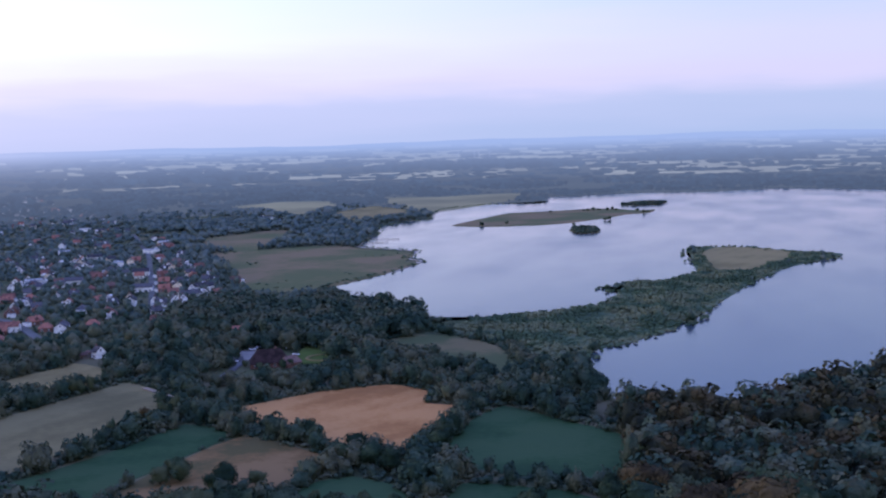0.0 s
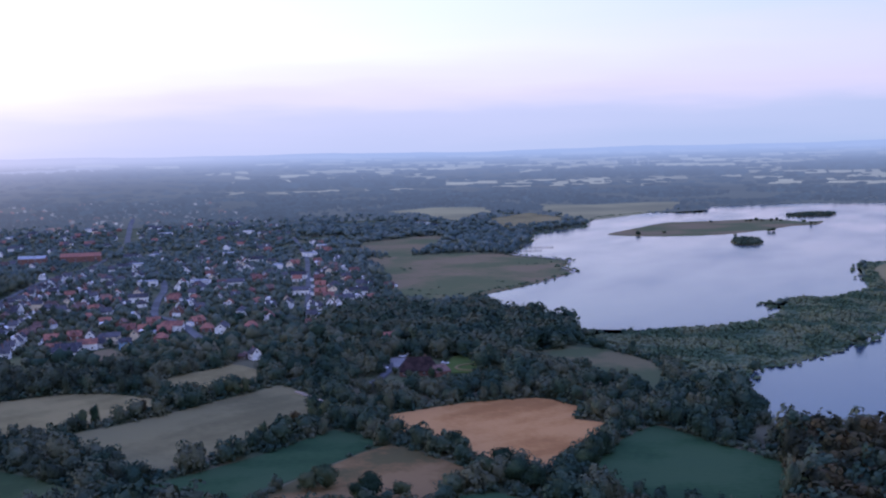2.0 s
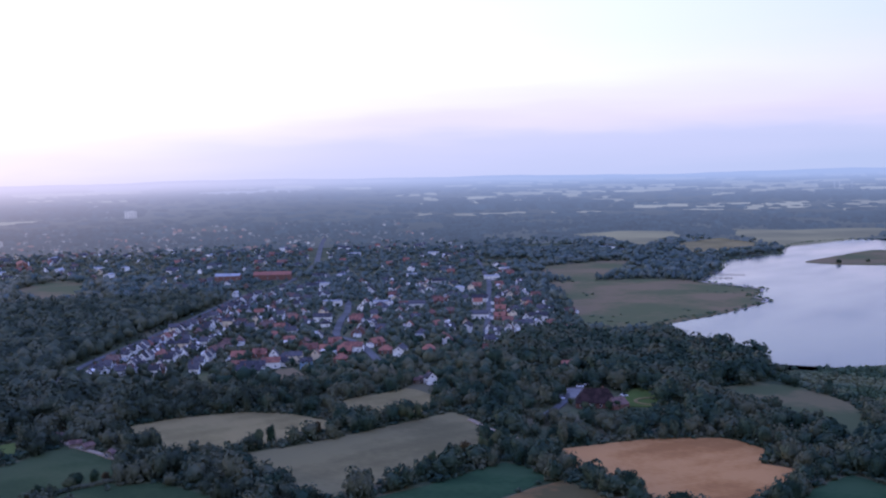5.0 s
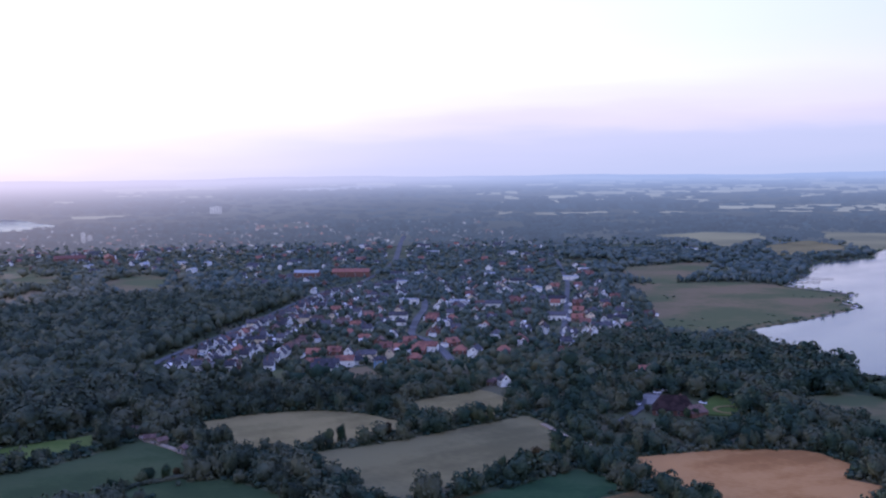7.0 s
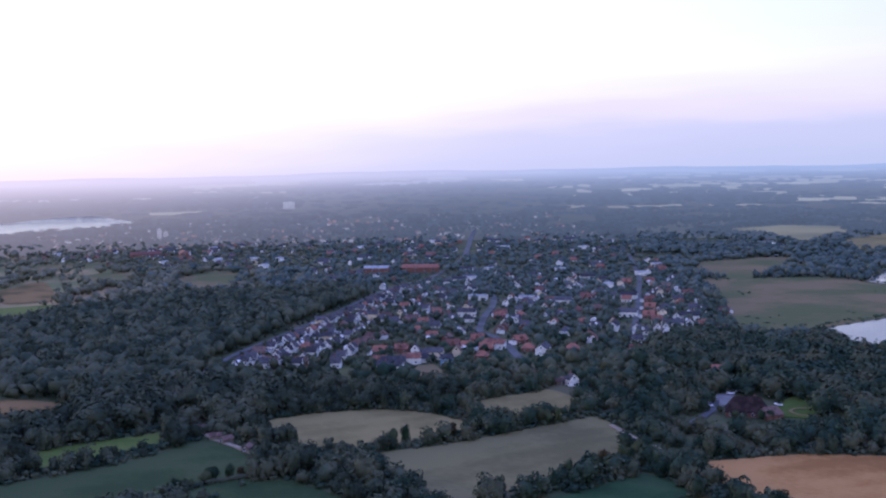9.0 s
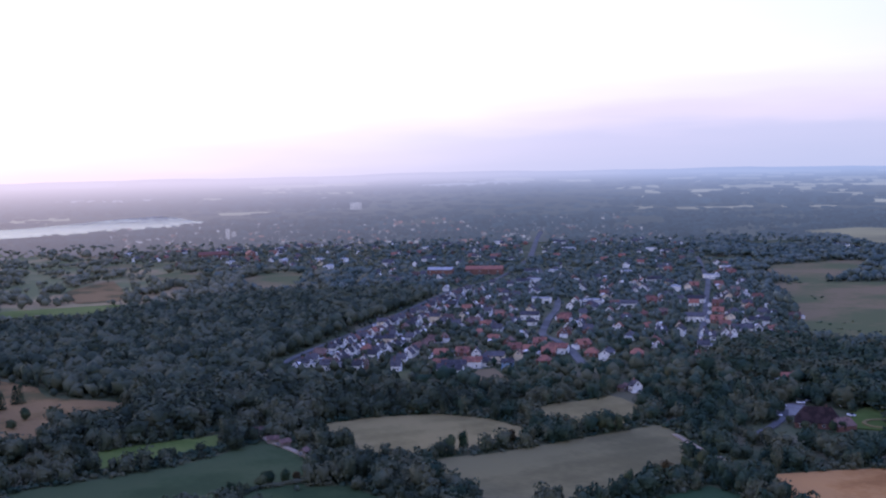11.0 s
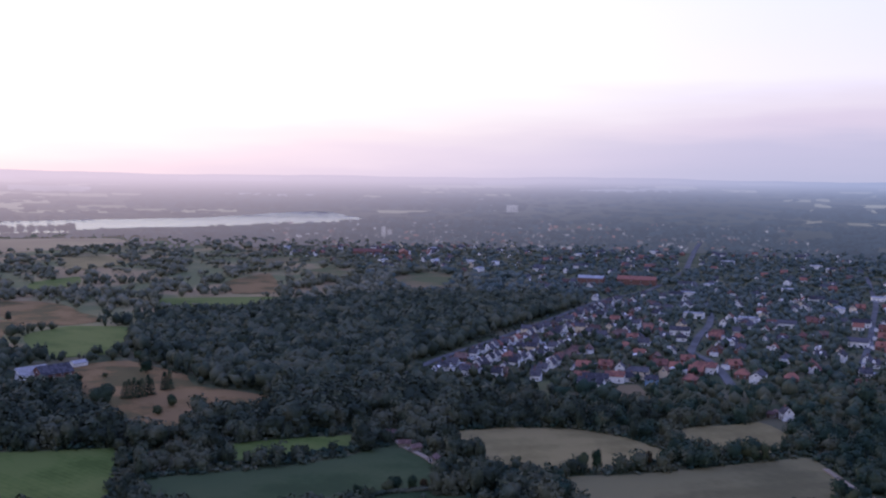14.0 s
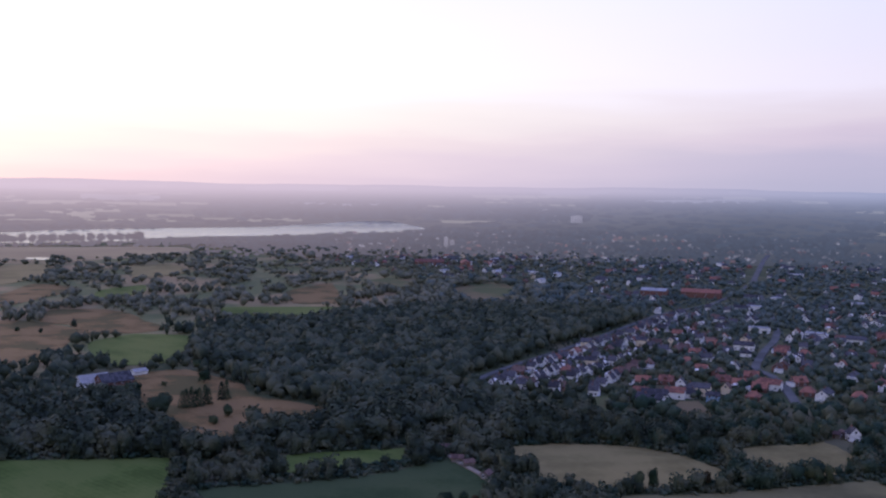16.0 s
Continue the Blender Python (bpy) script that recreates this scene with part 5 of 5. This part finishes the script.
for k, mat, label in ((~sunlit & ~hazy, M_WOOD_HAZED, "blue-green distant woods, hedges and garden trees"), (sunlit & ~hazy, M_WOOD_SUNHAZE, "dusty olive distant hedges and woods"),
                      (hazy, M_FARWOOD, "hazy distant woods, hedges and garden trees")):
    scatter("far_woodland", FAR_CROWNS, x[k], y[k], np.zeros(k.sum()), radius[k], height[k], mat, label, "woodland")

# the woods and gardens thin out towards the far country
x, y = candidates(2350, 2950, 19.0)
keep = (field_noise(x, y, 0.004, 3.0) > -0.12) & (rng.random(len(x)) < 0.8) & ~hides_lake(x, y)
x, y = x[keep], y[keep]
scatter("far_woodland", BACK_CROWNS, x, y, np.zeros(len(x)), rng.uniform(8, 17, len(x)), rng.uniform(5, 13, len(x)), M_FARWOOD, "hazy distant woods beyond the town and the lakes", "woodland")

# reed fringe along the lake shore and scattered meadow bushes
shore_line = np.concatenate([smooth_line(LAKE_FAR_SHORE[8:], False, 2.5), smooth_line(LAKE_NEAR_SHORE[2:36], False, 2.0)])
pick = rng.random(len(shore_line)) < 0.75
fx, fy = (shore_line[pick] + rng.uniform(-6, 6, (pick.sum(), 2))).T
BUSHES = [
    (-487, 985), (-475, 979), (-475, 967), (-382, 1056), (-370, 1049), (-364, 1057), (-354, 1055), (-350, 1069), (-340, 1067), (-349, 908),
    (-343, 902), (-384, 851), (-386, 838), (-392, 827), (-402, 831), (-539, 1222), (-545, 1262), (-519, 1229), (-498, 1197), (-531, 1147),
    (-531, 1162), (-530, 1178), (-532, 1125), (-554, 1068), (-551, 1083), (-572, 1089), (-335, 786), (-344, 789), (-358, 804), (-367, 808),
    (-375, 808), (-336, 1074),
]
fx, fy = np.r_[fx, [p[0] for p in BUSHES]], np.r_[fy, [p[1] for p in BUSHES]]
scatter("reed_fringe", FAR_CROWNS, fx, fy, np.zeros(len(fx)), rng.uniform(1.8, 3.6, len(fx)), rng.uniform(1.0, 2.6, len(fx)), M_MARSH, "reed beds and low bushes along the lake shore", "reeds")

# scrub and single bushes on the islands
x, y = candidates_on((ISLAND_LONG, ISLET), 5.0)
scatter("island_scrub", SCRUB_CROWNS, x, y, np.full(len(x), 0.3), rng.uniform(2.5, 4.5, len(x)), rng.uniform(3, 6, len(x)), M_WOOD_MID, "dark scrub covering small lake islands", "scrub")
ISLAND_BUSHES = [
    (-238, 1710), (-231, 1710), (-224, 1723), (-215, 1723), (-201, 1723), (-194, 1736), (-186, 1723), (-150, 1699), (-136, 1652), (-131, 1676),
    (-179, 1510), (-174, 1520), (-213, 1432), (-314, 1461), (-343, 1430), (-288, 1683),
]
for n, (a, b) in enumerate(ISLAND_BUSHES):
    tree(a, b, 3.4 + 1.2 * (n % 3), 6 + n % 4, "oak", n, n)

# ---------------------------------------------------------------- far country on the backdrop
REACHES = np.linspace(2300, 4850, 600)
DIPS = 1850 * (123 - (relief(0 * REACHES, REACHES) - 4 * math.sin(1) - 3 * math.sin(2))) / REACHES


def at_dip(dip):
    """The distance at which the far slope lies that much below the skyline."""
    return np.interp(dip, DIPS[::-1], REACHES[::-1])


# wooded hills: bearing from and to, dip from and to (greater is nearer)
HILLS = [(39, 51, 18, 40), (58.5, 71, 14, 62), (50, 60, 40, 62), (46, 58, 8, 15), (24, 37, 50, 66), (8, 20, 44, 56), (-4, 6, 34, 50), (12, 26, 14, 19), (-8, 4, 10, 15),
         (71, 83, 26, 32), (30, 38, 24, 30), (62, 80, 6, 10)]
bearing = rng.uniform(-9, 83, 9000)
dip = 4 + 76 * rng.random(9000) ** 0.8
strip = field_noise(bearing * 9, dip * 5.5, 0.055, 9.0) + 0.5 * field_noise(bearing * 30, dip * 9, 0.06, 4.0)
hill = np.zeros(len(bearing), bool)
for b0, b1, d0, d1 in HILLS:
    u = (bearing - b0) / (b1 - b0)
    hill |= (u > 0) & (u < 1) & (dip > d0 + (d1 - d0) * (1 - np.sqrt(np.clip(np.sin(np.pi * u), 0, 1)))) & (dip < d1)
r = at_dip(dip)
x, y = -r * np.sin(np.radians(bearing)), r * np.cos(np.radians(bearing))
keep = (strip > 0.13) | hill | inside(FAR_SHORE_WOOD, x, y)
keep &= ~hides_lake(x, y) | inside(FAR_SHORE_WOOD, x, y)
x, y, r, dip, hill = x[keep], y[keep], r[keep], dip[keep], hill[keep]
shore = inside(FAR_SHORE_WOOD, x, y)
height = rng.uniform(6, 10, len(x)) * np.clip(dip / 40, 0.35, 1) + np.where(shore, 12, 0) + np.where(hill & (dip > 12), 4 + 9 * np.clip((dip - 12) / 25, 0, 1), 0)
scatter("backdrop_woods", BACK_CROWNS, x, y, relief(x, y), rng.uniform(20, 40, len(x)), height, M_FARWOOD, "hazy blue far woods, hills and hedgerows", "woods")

FAR_FIELDS = []
g = random.Random(12)
for _ in range(800):
    bearing, dip = g.uniform(-9, 83), 6 + 66 * g.random()
    if any(b0 < bearing < b1 and d0 < dip < d1 for b0, b1, d0, d1 in HILLS) or (36 < bearing < 56 and dip > 34):
        continue
    if bearing > 38 and g.random() < (0.4 if bearing < 56 else 0.7):
        continue
    half, deep, lean = g.uniform(0.3, 1.4) if bearing < 38 else g.uniform(0.4, 1.7), g.uniform(0.6, 2.2), g.uniform(-1, 1)
    if any(abs(bearing - b) < 0.8 * (half + h) and abs(dip - d) < 1.0 * (deep + e) for b, d, h, e in FAR_FIELDS):
        continue
    shape = []
    for u, v in ((-1, -1), (0.2, -1.1), (1, -0.8), (1.1, 0.9), (0.1, 1.1), (-0.9, 1)):
        a, q = radians(bearing + half * u), float(at_dip(dip - deep * (v + 0.4 * lean * u)))
        shape.append((-q * math.sin(a), q * math.cos(a)))
    px, py = np.array(shape).T
    if any(inside(o, px, py).any() for o in (LAKE, WEST_LAKE, FAR_SHORE_WOOD, TOWN)):
        continue
    FAR_FIELDS.append((bearing, dip, half, deep))
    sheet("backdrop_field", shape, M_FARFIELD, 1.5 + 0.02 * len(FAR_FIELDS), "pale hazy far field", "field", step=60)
# glowing flat sheets stand in for low mist over far hollows
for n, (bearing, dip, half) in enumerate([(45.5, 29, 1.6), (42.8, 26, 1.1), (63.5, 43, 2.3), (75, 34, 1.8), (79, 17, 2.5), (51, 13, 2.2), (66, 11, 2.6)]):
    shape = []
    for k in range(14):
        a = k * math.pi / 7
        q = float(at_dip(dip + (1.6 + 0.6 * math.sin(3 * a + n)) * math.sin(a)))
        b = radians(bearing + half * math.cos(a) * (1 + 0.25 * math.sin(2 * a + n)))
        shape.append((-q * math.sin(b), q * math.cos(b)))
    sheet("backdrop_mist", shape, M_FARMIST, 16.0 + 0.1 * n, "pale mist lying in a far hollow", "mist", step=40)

# ---------------------------------------------------------------- buildings that stand alone
FARMHOUSE = [
    (-246, 518),
]
fx, fy = FARMHOUSE[0]
farm = make_house("farmhouse", 21, 12, 3.0, 6.4, M_BRICK, M_THATCH, "large brick farmhouse with dark brown hipped roof", hip=4.5, rows=1)
v, f = slab_roof(10, 7.5, 2.6, 3.2, 1.5)
part("wing_roof", mesh_of("wing_roof", v, f, M_BROWNTILE), farm, "paler brown roof", pose(11.0, -4.5, 0, 0, 0, 35))
part("wing", mesh_of("wing", *prism(10, 7.5, 2.6, 0.02), M_BRICK), farm, "", pose(11.0, -4.5, 0, 0, 0, 35))
farm.matrix_basis = pose(fx, fy, 0, 0, 0, 28)
tagged(farm, category="farmhouse", group="farm buildings")
for kind, (a, b), turn in zip(("brick_red", "white_gable"), [
    (-306, 603), (-358, 525),
], (30, 150)):
    place_house(kind, a, b, turn)
for (a, b), wall, roof, label, size in zip([
    (-679, 215), (-675, 227), (-702, 250),
], (M_WHITE, M_BRICK, M_WHITE), (M_SHEDROOF, M_DARKTILE, M_SHEDROOF),
                                           ("long white barn with grey roof", "brick barn with dark roof", "small white shed with grey roof"), ((20, 10, 2.6, 4.2), (22, 12, 2.8, 4.6), (10, 6, 2.4, 1.5))):
    barn = make_house("barn", *size, wall, roof, label, chimney=False)
    barn.matrix_basis = pose(a, b, 0, 0, 0, 107)
    tagged(barn, category="barn", group="farm buildings")
for n, (a, b) in enumerate([
    (-438, 327), (-418, 321), (-409, 321), (-389, 318), (-365, 527), (-366, 522), (-293, 564),
]):
    shed = make_house("shed", 5.5, 3.4, 2.3, 1.2, M_TIMBER, M_BROWNTILE, "small timber shed with weathered board roof", chimney=False)
    shed.matrix_basis = pose(a, b, 0, 0, 0, 20 + 35 * n)
    tagged(shed, category="shed", group="sheds")


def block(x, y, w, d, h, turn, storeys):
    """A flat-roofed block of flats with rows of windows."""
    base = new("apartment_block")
    # walls, roof and windows glow, their colour mixed with haze
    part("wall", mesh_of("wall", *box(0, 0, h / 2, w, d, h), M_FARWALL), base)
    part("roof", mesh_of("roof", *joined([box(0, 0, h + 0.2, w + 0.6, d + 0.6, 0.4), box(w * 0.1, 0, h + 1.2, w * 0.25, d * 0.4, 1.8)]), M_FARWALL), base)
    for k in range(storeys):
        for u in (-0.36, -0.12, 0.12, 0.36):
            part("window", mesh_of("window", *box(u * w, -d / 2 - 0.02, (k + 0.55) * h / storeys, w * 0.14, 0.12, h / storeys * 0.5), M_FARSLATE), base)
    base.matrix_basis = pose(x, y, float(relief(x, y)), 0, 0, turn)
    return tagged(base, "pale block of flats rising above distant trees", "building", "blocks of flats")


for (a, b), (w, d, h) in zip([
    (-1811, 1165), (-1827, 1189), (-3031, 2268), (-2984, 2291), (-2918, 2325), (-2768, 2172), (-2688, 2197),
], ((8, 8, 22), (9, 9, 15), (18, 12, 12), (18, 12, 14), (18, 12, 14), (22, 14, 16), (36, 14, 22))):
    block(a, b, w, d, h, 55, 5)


def turbine(x, y, h, turn):
    base = new("wind_turbine")
    n = 10
    v = [(r * math.cos(k * 2 * math.pi / n), r * math.sin(k * 2 * math.pi / n), z) for z, r in ((0, 1.3), (h, 0.8)) for k in range(n)]
    f = [(k, (k + 1) % n, n + (k + 1) % n, n + k) for k in range(n)] + [tuple(range(n, 2 * n))]
    # tower, nacelle and blades emit a colour that includes haze
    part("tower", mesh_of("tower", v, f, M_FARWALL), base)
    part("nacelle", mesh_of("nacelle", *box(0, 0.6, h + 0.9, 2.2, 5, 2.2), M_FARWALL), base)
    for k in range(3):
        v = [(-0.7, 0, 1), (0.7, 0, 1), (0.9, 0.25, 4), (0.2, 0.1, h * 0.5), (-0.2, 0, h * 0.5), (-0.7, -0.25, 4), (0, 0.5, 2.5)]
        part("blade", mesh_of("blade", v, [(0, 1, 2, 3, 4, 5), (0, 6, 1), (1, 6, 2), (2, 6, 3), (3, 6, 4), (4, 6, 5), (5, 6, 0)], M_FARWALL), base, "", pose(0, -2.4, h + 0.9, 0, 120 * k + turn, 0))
    base.matrix_basis = pose(x, y, float(relief(x, y)), 0, 0, turn)
    return tagged(base, "white wind turbine standing in far fields", "wind turbine", "wind turbines")


for n, (a, b) in enumerate([
    (-1303, 3714), (-1138, 3700), (-1082, 3826), (-975, 3701), (-926, 3771), (-897, 3721), (-868, 3773), (-739, 3760),
]):
    turbine(a, b, 30 + 3 * (n % 3), 13 * n)


def jetty(x, y, length, turn):
    base = new("jetty")
    part("deck", mesh_of("deck", *box(0, 0, 0.9, length, 2.4, 0.25), M_TIMBER), base)
    for k in range(5):
        for s in (-1, 1):
            part("post", mesh_of("post", *box((k / 4 - 0.5) * length * 0.94, s * 1.1, 0.7, 0.3, 0.3, 1.8), M_TIMBER), base)
    base.matrix_basis = pose(x, y, 0, 0, 0, turn)
    return tagged(base, "weathered timber jetty reaching into the lake", "jetty", "jetties")


for (a, b), l, turn in zip([
    (-418, 1235), (-416, 1191), (-442, 1241),
], (30, 26, 18), (20, 32, 24)):
    jetty(a, b, l, turn)


def car(x, y, turn, paint):
    base = new("car")
    v, f = joined([box(0, 0, 0.65, 4.3, 1.75, 0.7)])
    part("body", mesh_of("body", v, f, paint), base)
    w = 0.78
    v = [(-1.7, -w, 1.0), (1.0, -w, 1.0), (1.0, w, 1.0), (-1.7, w, 1.0), (-1.3, -w * 0.85, 1.5), (0.4, -w * 0.85, 1.5), (0.4, w * 0.85, 1.5), (-1.3, w * 0.85, 1.5)]
    part("cabin", mesh_of("cabin", v, [(0, 1, 5, 4), (1, 2, 6, 5), (2, 3, 7, 6), (3, 0, 4, 7), (4, 5, 6, 7)], M_GLASS), base)
    ring = [(0.32 * math.cos(k * 0.7854), s, 0.32 * math.sin(k * 0.7854)) for s in (-0.1, 0.1) for k in range(8)]
    wheel = mesh_of("wheel", ring, [(k, (k + 1) % 8, 8 + (k + 1) % 8, 8 + k) for k in range(8)] + [tuple(range(8)), tuple(range(15, 7, -1))], M_DARKTILE)
    for a in (-1.35, 1.35):
        for s in (-0.82, 0.82):
            part("wheel", wheel, base, "", pose(a, s, 0.32))
    base.matrix_basis = pose(x, y, 0.7, 0, 0, turn)
    return tagged(base, "parked white car on pale gravel", "car", "parked cars")


for n, (a, b) in enumerate([
    (-274, 555), (-273, 563), (-276, 540), (-269, 523),
]):
    car(a, b, 20 + 40 * n, M_METAL)

# single trees in the paddocks, and conifers
CONIFER = {}


def conifer(x, y, h, w, turn):
    t = new("tree")
    if not CONIFER:
        g2 = np.random.default_rng(77)
        n = 420
        z = g2.uniform(0.05, 1, n)
        a = g2.uniform(0, 6.283, n)
        rr = 0.5 * (1 - z) ** 0.8 * g2.uniform(0.7, 1.1, n) + 0.02
        p = np.stack([rr * np.cos(a), rr * np.sin(a), z], 1)
        out = np.stack([np.cos(a), np.sin(a), -0.4 + 0 * a], 1) * 0.16
        side = np.stack([-np.sin(a), np.cos(a), 0 * a], 1) * 0.10
        quad = np.stack([p - side * 0.4, p + out * 0.6 - side, p + out, p + out * 0.6 + side], 1)
        quad[:, :, 2] = p[:, None, 2] + (quad[:, :, 2] - p[:, None, 2]) * 0.5
        CONIFER["crown"] = big_mesh("crown", quad.reshape(-1, 3), np.arange(4 * n), np.full(n, 4), M_LEAF)
    t.location, t.scale, t.rotation_euler = (x, y, 0), (w, w, h), (0, 0, turn)
    part("trunk", TRUNKS[0], t)
    part("crown", CONIFER["crown"], t)
    return tagged(t, "dark slender conifer in a paddock", "tree", "conifers")


for n, (a, b) in enumerate([
    (-589, 244), (-588, 246), (-588, 249), (-589, 252), (-589, 254), (-591, 258), (-591, 260), (-600, 271), (-600, 274),
]):
    conifer(a, b, 10 + n % 3, 5, n)
for n, (a, b, w) in enumerate([
    (-572, 227, 15), (-656, 279, 10), (-541, 246, 6), (-556, 259, 8), (-549, 271, 7), (-655, 253, 4), (-936, 212, 5), (-921, 228, 5), (-701, 290, 8), (-635, 230, 10),
]):
    tree(a, b, w * 0.9, w, "willow" if n == 0 else "oak", n, n)
for n, (a, b, w) in enumerate([
    (-199, 324, 9), (-194, 329, 11), (-173, 324, 12), (-176, 321, 8), (-163, 329, 8), (-168, 386, 11), (-163, 383, 10), (-143, 375, 9), (-129, 356, 13), (-122, 354, 11),
    (-141, 357, 11), (-110, 381, 11), (-112, 404, 12), (-148, 339, 9),
]):
    tree(a, b, w * 0.85, w, "willow" if n == 13 else "oak", n + 1, n)
# upright trees that stand out of the hedges
UPRIGHT = ([
    (-326, 420), (-323, 427), (-316, 440), (-310, 446), (-334, 396), (-329, 408), (-342, 364), (-342, 372), (-331, 402), (-313, 442),
    (-324, 423),
] + [
    (-360, 262), (-361, 269), (-363, 278), (-363, 281), (-359, 287), (-360, 293), (-355, 297), (-354, 302),
]
           + [
    (-250, 372), (-249, 378), (-248, 389), (-247, 394), (-245, 404), (-244, 409), (-248, 421),
])
for n, (a, b) in enumerate(UPRIGHT):
    tree(a, b, (4 if 10 < n < 19 else 7) + (n * 5) % 4, 4.2 + (n * 3) % 4, "warm" if n % 6 == 4 else "oak", n + 2, n)
for n, (a, b) in enumerate([
    (-248, 509), (-241, 504), (-235, 511), (-259, 514), (-233, 516), (-273, 533),
]):
    tree(a, b, 4 + n % 3, 4.5, "oak", n, n)
fence = np.array([
    (-358, 261), (-361, 276), (-357, 287), (-353, 301),
])
hx, hy = np.concatenate([p + (q - p) * np.linspace(0, 1, 14)[:, None] for p, q in zip(fence[:-1], fence[1:])]).T
scatter("hedge_shrubs", SCRUB_CROWNS, hx, hy, np.zeros(len(hx)), np.full(len(hx), 2.2), 1.6 + 0.9 * np.abs(np.sin(hx)), M_WOOD_SUNSIDE, "low brownish hedge between two pastures", "hedge")
(ga, gb), (ya, yb) = [
    (-224, 540), (-240, 583),
]
tree(ya, yb, 8, 5.5, "yellow", 1, 0.4)
turns = np.linspace(0, 2 * np.pi, 29)[:-1]
v = [(r * math.cos(a), r * math.sin(a), z) for r, z in ((9.5, 0.5), (9.2, 0.85), (7.6, 0.85), (7.3, 0.5)) for a in turns]
ring = tagged(new("flower_bed", mesh_of("flower_bed", v, [(28 * k + i, 28 * k + (i + 1) % 28, 28 * k + 28 + (i + 1) % 28, 28 * k + 28 + i) for k in range(3) for i in range(28)], M_TAN)),
              "round pale earth bed on the farmhouse lawn", "flower bed")
ring.location = (ga, gb, 0.2)
for n, (a, b) in enumerate([
    (-291, 588), (-284, 586), (-255, 562), (-242, 545), (-284, 557),
]):
    car(a, b, 15 + 50 * n, M_METAL)
# these shore trees have glowing crowns with haze in the colour
row = smooth_line([
    (-2191, 322), (-2184, 381), (-2180, 506), (-2204, 653),
], False, 15.0)
for n, (a, b) in enumerate(row):
    tree(float(a), float(b), 19 + 2 * math.sin(2.3 * n), 23 + 3 * math.sin(1.7 * n), "hazy", n, n)
